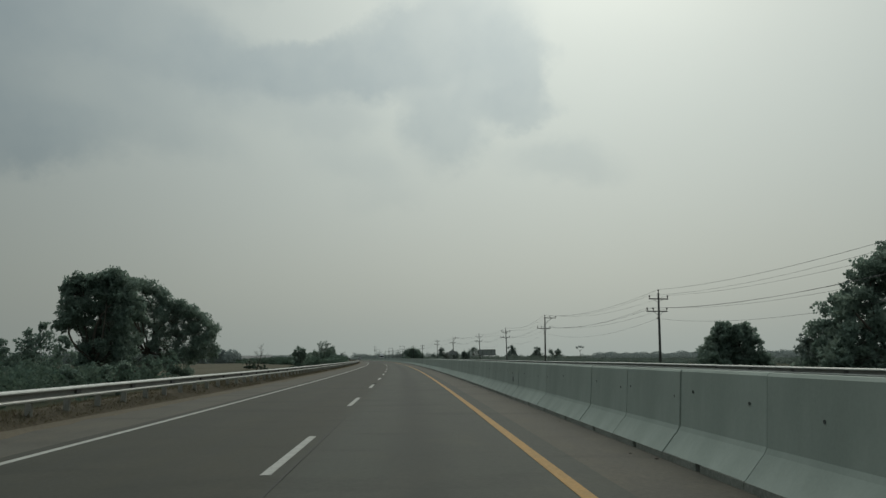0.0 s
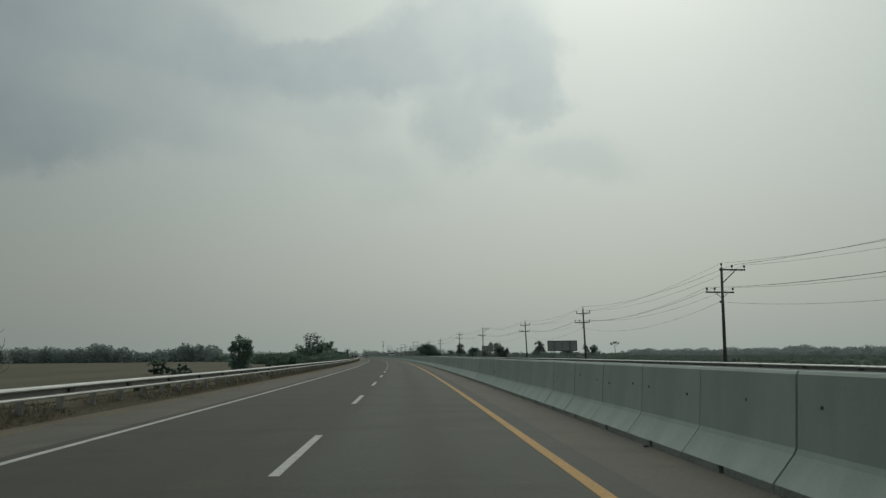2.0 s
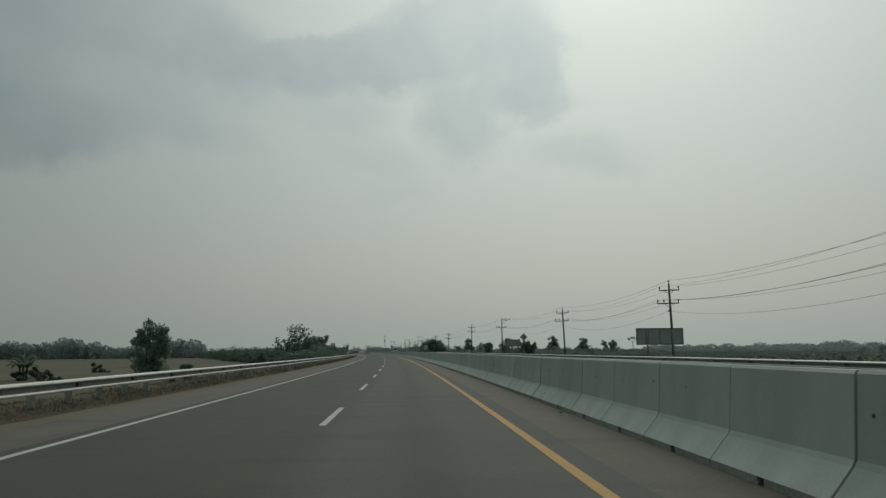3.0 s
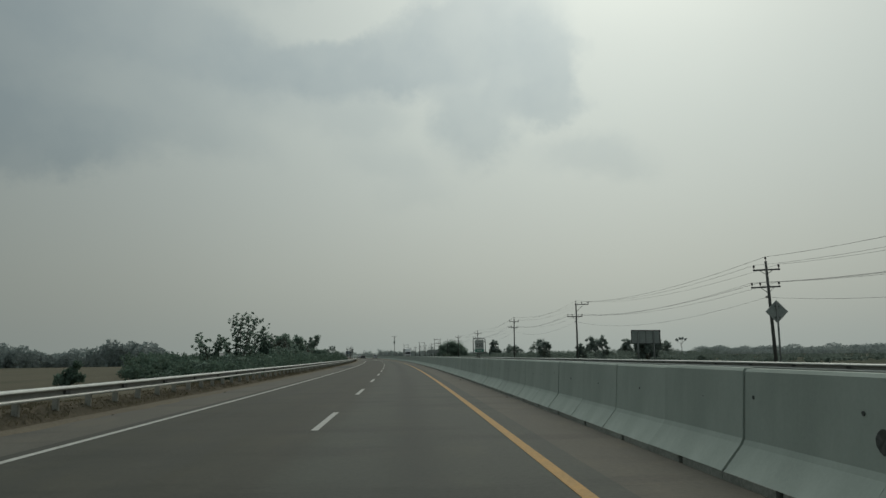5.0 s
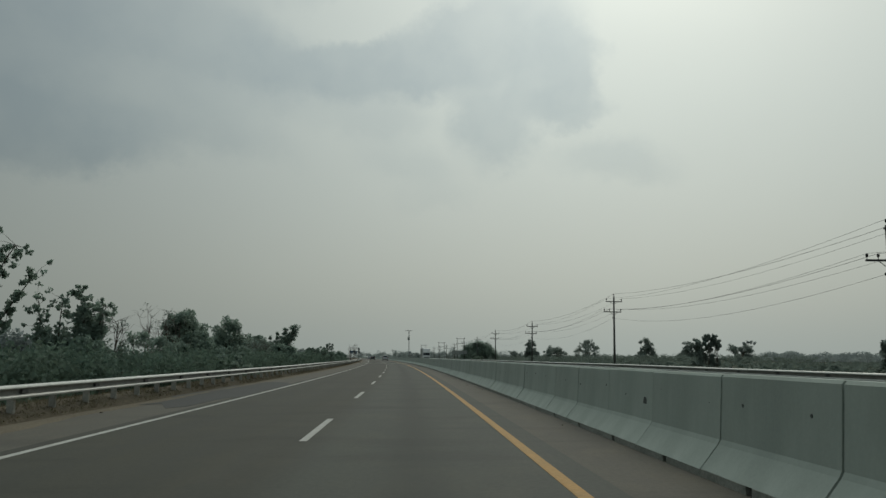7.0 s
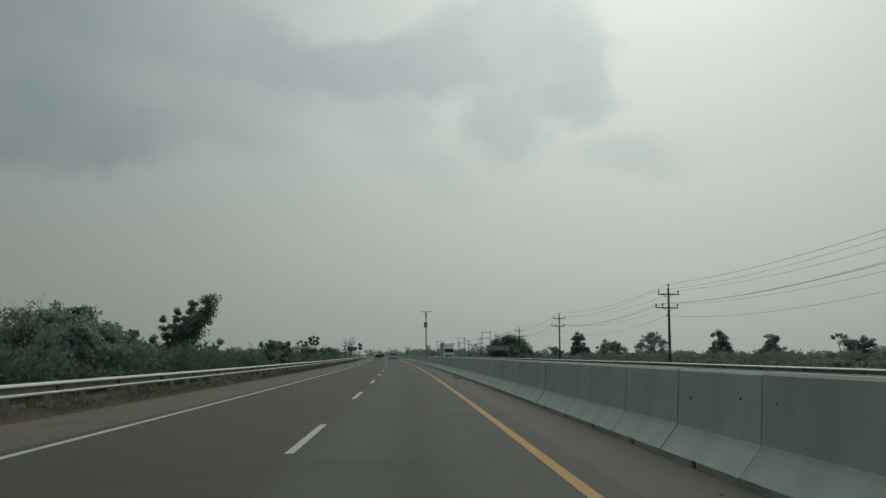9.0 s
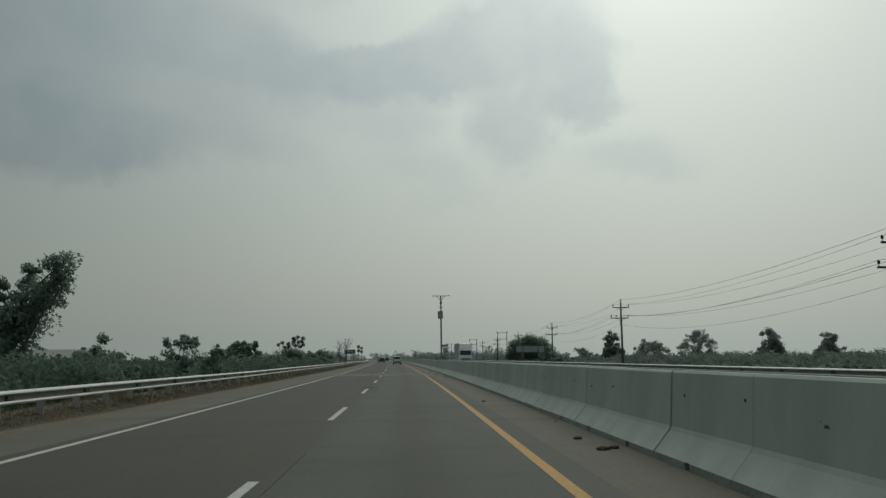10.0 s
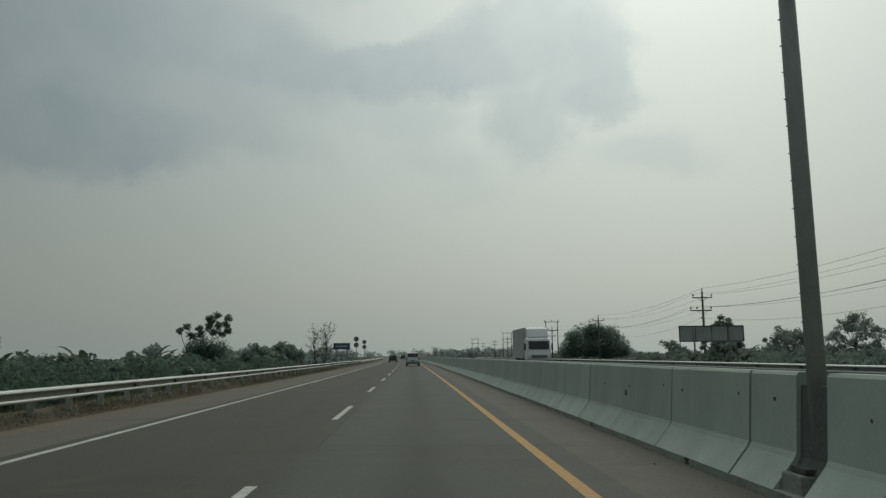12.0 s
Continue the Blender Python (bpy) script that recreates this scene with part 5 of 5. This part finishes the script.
for k in range(34):
    banana(394 + k * 2.2 + rnd.uniform(-1, 1), rnd.uniform(-20.5, -14.5), rnd.uniform(2.3, 3.2), k)
banana(416.5, -14.3, 3.0, 77)
for k in range(3):
    banana(150 + k * 1.2, -26 - k * 0.8, 2.2, 60 + k)

# ---- trees, right side ----
tree("roadside_tree", 48, 25.4, filled(9, [(-1.9, 2.0), (-1.4, 3.0), (-0.8, 3.8), (-0.3, 4.5), (0.3, 3.9), (0.8, 4.4), (1.5, 4.3), (2.0, 3.3), (2.3, 1.9)], 90, 0.6, 1.6), 20000, 0.23, "dense dark rounded tree beyond the guardrail", 0.16, 0.2, clumps=6, spread=0.5)
tree("broad_tree", 33, 28.5, filled(11, [(-4.5, 2.2), (-3.8, 3.6), (-3.0, 5.0), (-2.0, 5.9), (-1.0, 7.4), (0.5, 8.1), (2.5, 8.3), (4.0, 7.2), (5.2, 4.6)], 160, 0.85, 2.4), 42000, 0.24, "large leafy tree with a dense ragged crown", 0.24, 0.2, clumps=7, spread=0.45)
for s, n, h, wd in ((38, 26.5, 2.2, 4.0), (34, 25.5, 3.0, 4.4), (27, 27, 3.8, 5), (20, 29, 5.0, 5)):
    shrub(s, n, h, wd, "loose green bush beyond the guardrail", 2000, 0.22, seed=41, material=M_LEAF2)
for s, n, h, wd in ((260.5, 26.4, 3.5, 1.5), (262.5, 27.3, 3.0, 1.2), (262, 29.7, 4.3, 2.6)):
    tree("roadside_tree", s, n, blob(int(s), h, wd * 0.8, 34, 0.0), 5200, 0.2, "bushy upright tree standing in the scrub", 0.11, 0.2, clumps=5, spread=0.6, material=M_LEAF2)
for dx, dh in ((-0.75, 0.55), (-0.35, 0.15), (0.1, 0.0), (0.6, 0.35), (1.0, 0.7)):
    tree("roadside_tree", 232, 26.0 + dx * 1.05, blob(int(dx * 40) + 70, 4.1 - dh, 1.25, 26, 0.0), 4200, 0.18, "slim pointed bush in a clump beside a sign board", 0.07, 0.2, clumps=5, spread=0.6, material=M_LEAF2)
for dx, dh in ((-0.8, 0.35), (0.0, 0.0), (0.75, 0.2)):
    tree("roadside_tree", 286, 26.8 + dx, blob(int(dx * 40) + 170, 4.3 - dh, 1.1, 26, 0.0), 3600, 0.19, "slim upright tree, one of three close together", 0.07, 0.2, clumps=5, spread=0.6, material=M_LEAF2)


def umbrella(s, n, h, wd, label):
    rng = random.Random(int(s))
    lobes = []
    for lvl, (z, q) in enumerate(((0.18, 0.8), (0.32, 0.95), (0.5, 1.0), (0.66, 0.9), (0.8, 0.65), (0.94, 0.35))):
        for k in range(5):
            a = 2 * math.pi * (k + rng.random()) / 5
            lobes.append((wd / 2 * q * math.cos(a) * 0.75, wd / 2 * q * math.sin(a) * 0.75, h * z, wd * 0.13))
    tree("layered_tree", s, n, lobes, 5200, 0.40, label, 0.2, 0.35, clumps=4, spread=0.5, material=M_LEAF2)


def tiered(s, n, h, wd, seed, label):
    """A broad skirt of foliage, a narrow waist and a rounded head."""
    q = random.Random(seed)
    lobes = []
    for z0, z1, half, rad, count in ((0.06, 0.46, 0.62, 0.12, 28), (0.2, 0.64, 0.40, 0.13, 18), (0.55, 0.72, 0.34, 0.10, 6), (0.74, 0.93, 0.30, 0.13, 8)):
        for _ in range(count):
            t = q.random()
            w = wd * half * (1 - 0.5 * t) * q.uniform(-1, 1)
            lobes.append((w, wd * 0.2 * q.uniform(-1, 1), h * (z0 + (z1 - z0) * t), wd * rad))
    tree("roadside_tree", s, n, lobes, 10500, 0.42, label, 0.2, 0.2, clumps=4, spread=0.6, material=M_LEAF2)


tiered(532, 60.8, 8.6, 7.0, 3, "tall loose-crowned tree among the far scrub")
umbrella(520, 67.3, 5.2, 10.0, "low flat-topped layered tree")
umbrella(524, 81.1, 7.8, 11.6, "layered tree with wide flat sprays of leaves")
tiered(552, 115.2, 9.9, 9.2, 5, "tall bushy tree with a rounded head among the far scrub")
tiered(554, 134.5, 8.9, 9.2, 6, "tall bushy tree with a rounded head among the far scrub")
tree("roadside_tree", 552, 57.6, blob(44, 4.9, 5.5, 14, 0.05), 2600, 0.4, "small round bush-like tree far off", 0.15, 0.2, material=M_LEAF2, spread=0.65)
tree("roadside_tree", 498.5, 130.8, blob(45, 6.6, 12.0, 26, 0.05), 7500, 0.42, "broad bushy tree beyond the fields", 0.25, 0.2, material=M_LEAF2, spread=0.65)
tree("domed_tree", 568.7, 44.8, [(-5.5, 0, 3.0, 2.2), (-4.0, 0, 5.2, 2.2), (-2.0, 1, 6.2, 2.2), (0, 0, 6.5, 2.2), (2.2, 0, 6.3, 2.2), (4.4, 0, 5.6, 2.2), (6.0, 0, 3.6, 2.2), (7.0, 0, 1.8, 1.8), (-6.4, 0, 1.4, 1.8), (-2.5, -1, 4.0, 2.6), (0.5, -1, 4.6, 2.6), (3.2, -1, 4.0, 2.6), (-3, 0, 1.8, 2.4), (0, 0, 2.0, 2.4), (3.5, 0, 1.8, 2.4)], 26000, 0.42, "large dark dome-shaped tree with a dense crown", 0.35, 0.3, clumps=10, spread=0.75)
for k in range(6):
    banana(447 + k * 3.3, 28 + rnd.uniform(-2, 3), rnd.uniform(2.4, 3.2), 90 + k)
tree("roadside_tree", 447, 25.5, blob(9, 4.6, 3.0, 9, 0.2), 1700, 0.28, "leafy tree beside the back of a sign board", 0.12, 0.25)


# ---- far woods and scrub, uncountable ----
def woods(name, seed, places, label, size=0.9, per=46, material=None, lift=0.33):
    rng = np.random.default_rng(seed)
    centres, radii = [], []
    for s, n, h, r in places:
        p = at(s, n, ground_z(s, n))
        for q in range(4):
            centres.append((p.x + rng.normal() * r * 0.5, p.y + rng.normal() * r * 0.5, p.z + h * (0.15 + 0.62 * rng.random())))
            radii.append(max(0.5, h * lift))
    v, f = leaf_cards(rng, centres, radii, len(centres) * per, size, 1.4)
    return tagged(new(name, card_mesh(name, v, f, material or M_FAR)), label, "woods", kind="stuff")


r = random.Random(8)


def domes(name, seed, places, label, size, material):
    """A wood of round-headed trees: leaf sprays on many overlapping domes (s, n, height, radius)."""
    rng = np.random.default_rng(seed)
    allv = []
    for s, n, h, rad in places:
        p = np.array(at(s, n, ground_z(s, n)))
        count = int(330 * rad * h / 12)
        d = rng.normal(size=(count, 3))
        d /= np.linalg.norm(d, axis=1)[:, None]
        d[:, 2] = np.abs(d[:, 2])
        pos = p + d * np.array((rad, rad, h)) * (0.55 + 0.47 * rng.random(count) ** 0.6)[:, None]
        a = rng.normal(size=(count, 3))
        a /= np.linalg.norm(a, axis=1)[:, None]
        b = np.cross(a, rng.normal(size=(count, 3)))
        b /= np.linalg.norm(b, axis=1)[:, None]
        ln = (size * (0.6 + 0.8 * rng.random(count)))[:, None]
        allv.append(np.stack([pos - a * ln / 2, pos + b * ln / 3, pos + a * ln / 2, pos - b * ln / 3], 1).reshape(-1, 3))
    v = np.concatenate(allv)
    i = np.arange(len(v) // 4) * 4
    f = np.concatenate([np.stack([i, i + 1, i + 2], 1), np.stack([i, i + 2, i + 3], 1)])
    return tagged(new(name, card_mesh(name, v, f, material)), label, "woods", kind="stuff")


places = []
n = -62.0
while n > -340:
    rad = r.uniform(2.4, 5.0)
    tall = 6.2 + 2.8 * noise.noise(Vector((n * 0.05, 3, 0))) + 1.2 * noise.noise(Vector((n * 0.21, 8, 0)))
    places += [(386 + 7 * noise.noise(Vector((n * 0.03, 1, 0))) + r.uniform(-2, 2), n, tall * r.uniform(0.82, 1.06), rad), (400 + r.uniform(-4, 12), n - 3, tall * r.uniform(0.7, 1.0), rad)]
    n -= rad * r.uniform(0.55, 0.95)
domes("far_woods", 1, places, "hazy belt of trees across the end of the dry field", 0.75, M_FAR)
places = []
s = 20.0
while s < 655:
    rad = r.uniform(3.5, 7.5)
    places.append((s, 228 + 30 * noise.noise(Vector((s * 0.009, 7, 0))) + r.uniform(-6, 6), rad * r.uniform(0.62, 0.8) * (0.55 if s < 330 else 0.9) + 0.5, rad))
    s += rad * r.uniform(0.7, 1.3)
places += [(s, 210 + r.uniform(-14, 30), r.uniform(2.0, 3.0) * (0.85 if s < 330 else 1.0), r.uniform(3, 5)) for s in np.arange(20, 655, 1.9)]
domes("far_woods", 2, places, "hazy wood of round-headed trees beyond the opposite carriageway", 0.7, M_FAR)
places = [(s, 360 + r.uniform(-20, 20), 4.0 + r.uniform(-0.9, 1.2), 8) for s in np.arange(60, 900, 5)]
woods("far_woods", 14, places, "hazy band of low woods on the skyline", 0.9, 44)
places = [(s, r.uniform(60, 150), r.uniform(0.5, 1.0), 4) for s in np.arange(30, 440, 0.6)]
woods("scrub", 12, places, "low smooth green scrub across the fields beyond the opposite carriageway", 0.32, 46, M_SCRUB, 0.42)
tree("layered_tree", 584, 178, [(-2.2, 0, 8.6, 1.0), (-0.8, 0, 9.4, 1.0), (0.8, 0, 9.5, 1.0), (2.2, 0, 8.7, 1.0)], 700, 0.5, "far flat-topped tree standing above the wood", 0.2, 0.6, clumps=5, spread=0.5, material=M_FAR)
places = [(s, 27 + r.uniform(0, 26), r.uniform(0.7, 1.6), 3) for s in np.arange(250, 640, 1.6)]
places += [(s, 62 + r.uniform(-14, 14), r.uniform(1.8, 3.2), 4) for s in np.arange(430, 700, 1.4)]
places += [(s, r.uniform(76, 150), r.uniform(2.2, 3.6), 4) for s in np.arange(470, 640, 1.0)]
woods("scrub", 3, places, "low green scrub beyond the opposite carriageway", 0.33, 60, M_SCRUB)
places = [(s, r.choice((-1, 1)) * r.uniform(22, 80), r.uniform(3.5, 7), 5) for s in np.arange(610, 1000, 4)]
places += [(r.uniform(1000, 1700), r.uniform(-160, 220), r.uniform(6, 10), 8) for _ in range(170)]
places += [(s, -22 + r.uniform(-12, 6), r.uniform(2.0, 3.6), 3) for s in np.arange(478, 640, 3)]
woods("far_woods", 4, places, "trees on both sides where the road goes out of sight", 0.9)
places = [(s, max(r.uniform(-60, -15), -0.27 * (s - 154.5)), r.uniform(1.8, 2.9), 3) for s in np.arange(224, 470, 0.8)]
woods("scrub", 5, places, "green scrub covering the land behind the guardrail", 0.3, 84, M_LEAF)
places = [(s, r.uniform(-16, -11.2), r.uniform(1.8, 2.9) * (0.75 if s < 245 else 1), 1.6) for s in np.arange(216, 352, 0.66)]
places += [(s, r.uniform(-17, -11.0), r.uniform(1.4, 2.3), 1.6) for s in np.arange(352, 480, 0.8)]
places += [(s, r.uniform(-34, -14), r.uniform(1.5, 2.5), 2.2) for s in np.arange(-30, 48, 0.8)]
woods("scrub", 6, places, "dense tangle of weeds and bushes behind the guardrail", 0.215, 108, M_LEAF, 0.4)
places = [(s, r.uniform(20.5, 26), r.uniform(0.6, 1.5), 2) for s in np.arange(-10, 480, 1.4)]
woods("scrub", 7, places, "low weeds on the verge beyond the opposite carriageway", 0.22, 70, M_SCRUB, 0.4)


def grass(name, seed, bands, label):
    rng = np.random.default_rng(seed)
    allv = []
    for s0, s1, n0, n1, count, h in bands:
        s = rng.uniform(s0, s1, count)
        n = rng.uniform(n0, n1, count)
        clump = np.array([noise.noise(Vector((a * 0.35, b * 0.6, 0))) for a, b in zip(s, n)])
        keep = clump > -0.3
        s, n, clump = s[keep], n[keep], clump[keep]
        base = np.array([tuple(at(a, b, ground_z(a, b) - 0.02)) for a, b in zip(s, n)])
        hh = h * (0.35 + rng.random(len(s)) * 0.8) * (0.6 + 1.2 * np.clip(clump, 0, 1))
        lean = rng.normal(size=(len(s), 3)) * hh[:, None] * 0.45
        lean[:, 2] = hh
        side = rng.normal(size=(len(s), 3)) * 0.013
        side[:, 2] = 0
        allv.append(np.stack([base - side, base + side, base + lean], 1))
    v = np.concatenate(allv).reshape(-1, 3)
    f = np.arange(len(v)).reshape(-1, 3)
    return tagged(new(name, card_mesh(name, v, f, M_GRASS)), label, "grass", kind="stuff")


grass("dry_grass", 11, [(-12, 470, -8.8, -6.05, 90000, 0.12), (-12, 470, -7.4, -6.3, 60000, 0.12), (-12, 470, -6.4, -5.6, 40000, 0.07), (-12, 470, -5.75, -5.35, 16000, 0.045), (-12, 260, -14, -8.6, 9000, 0.4)], "dry brown grass and weeds along the guardrail")


# ---- small litter ----
def clod(s, n, size, seed, z=0.0, label="small dark clod of earth on the road shoulder"):
    bm = bmesh.new()
    bmesh.ops.create_icosphere(bm, subdivisions=2, radius=size)
    r = random.Random(seed)
    for v in bm.verts:
        v.co *= 1 + 0.5 * noise.noise(v.co * (2.2 / size) + Vector((seed, 0, 0)))
        v.co.z = max(v.co.z * 0.55, -size * 0.22)
        v.co.x *= 1.4
    low = min(v.co.z for v in bm.verts)
    bmesh.ops.translate(bm, verts=bm.verts, vec=(0, 0, -low))
    ob = new("earth_clod", from_bm("earth_clod", bm, M_CLOD))
    ob.matrix_basis = turned(s, n, z, r.uniform(0, 180))
    return tagged(ob, label, "litter", "clods on the shoulder")


clod(332.0, 4.42, 0.075, 1, -0.003)
clod(332.15, 4.62, 0.06, 2, -0.003)
clod(333.5, 4.38, 0.06, 3, -0.003)
clod(344.65, 3.96, 0.05, 4, -0.003)
r = random.Random(44)
for k in range(46):
    clod(r.uniform(-5, 400), r.choice((4.7, 4.8, 4.75, 4.6)) + r.uniform(-0.12, 0.02), r.uniform(0.012, 0.035), k + 10, -0.003)
for k in range(40):
    s, n = r.uniform(-5, 420), r.uniform(-5.8, -5.2)
    clod(s, n, r.uniform(0.015, 0.035), k + 80, -0.012)

# dark smears on the barrier face
for s, z, rad in ((327.2, 0.66, 0.07), (233.1, 0.65, 0.08), (17.2, 0.57, 0.09), (399.1, 0.65, 0.07), (160.3, 0.62, 0.10), (89.1, 0.58, 0.08), (122, 0.7, 0.06), (205, 0.62, 0.05), (280, 0.7, 0.06), (356, 0.6, 0.07)):
    x = 5.118 + (z - 0.40) / 0.69 * 0.047 - 0.004
    bm = tubed([(0.004, 0, 0), (0, 0, 0)], rad, 12)
    for v in bm.verts:
        v.co.y *= 1.0 + 0.4 * noise.noise(v.co * 9 + Vector((s, 0, 0)))
    under("smear", from_bm("smear", bm, M_TIE), barrier, "dark rubbed smear", turned(s, x, z))
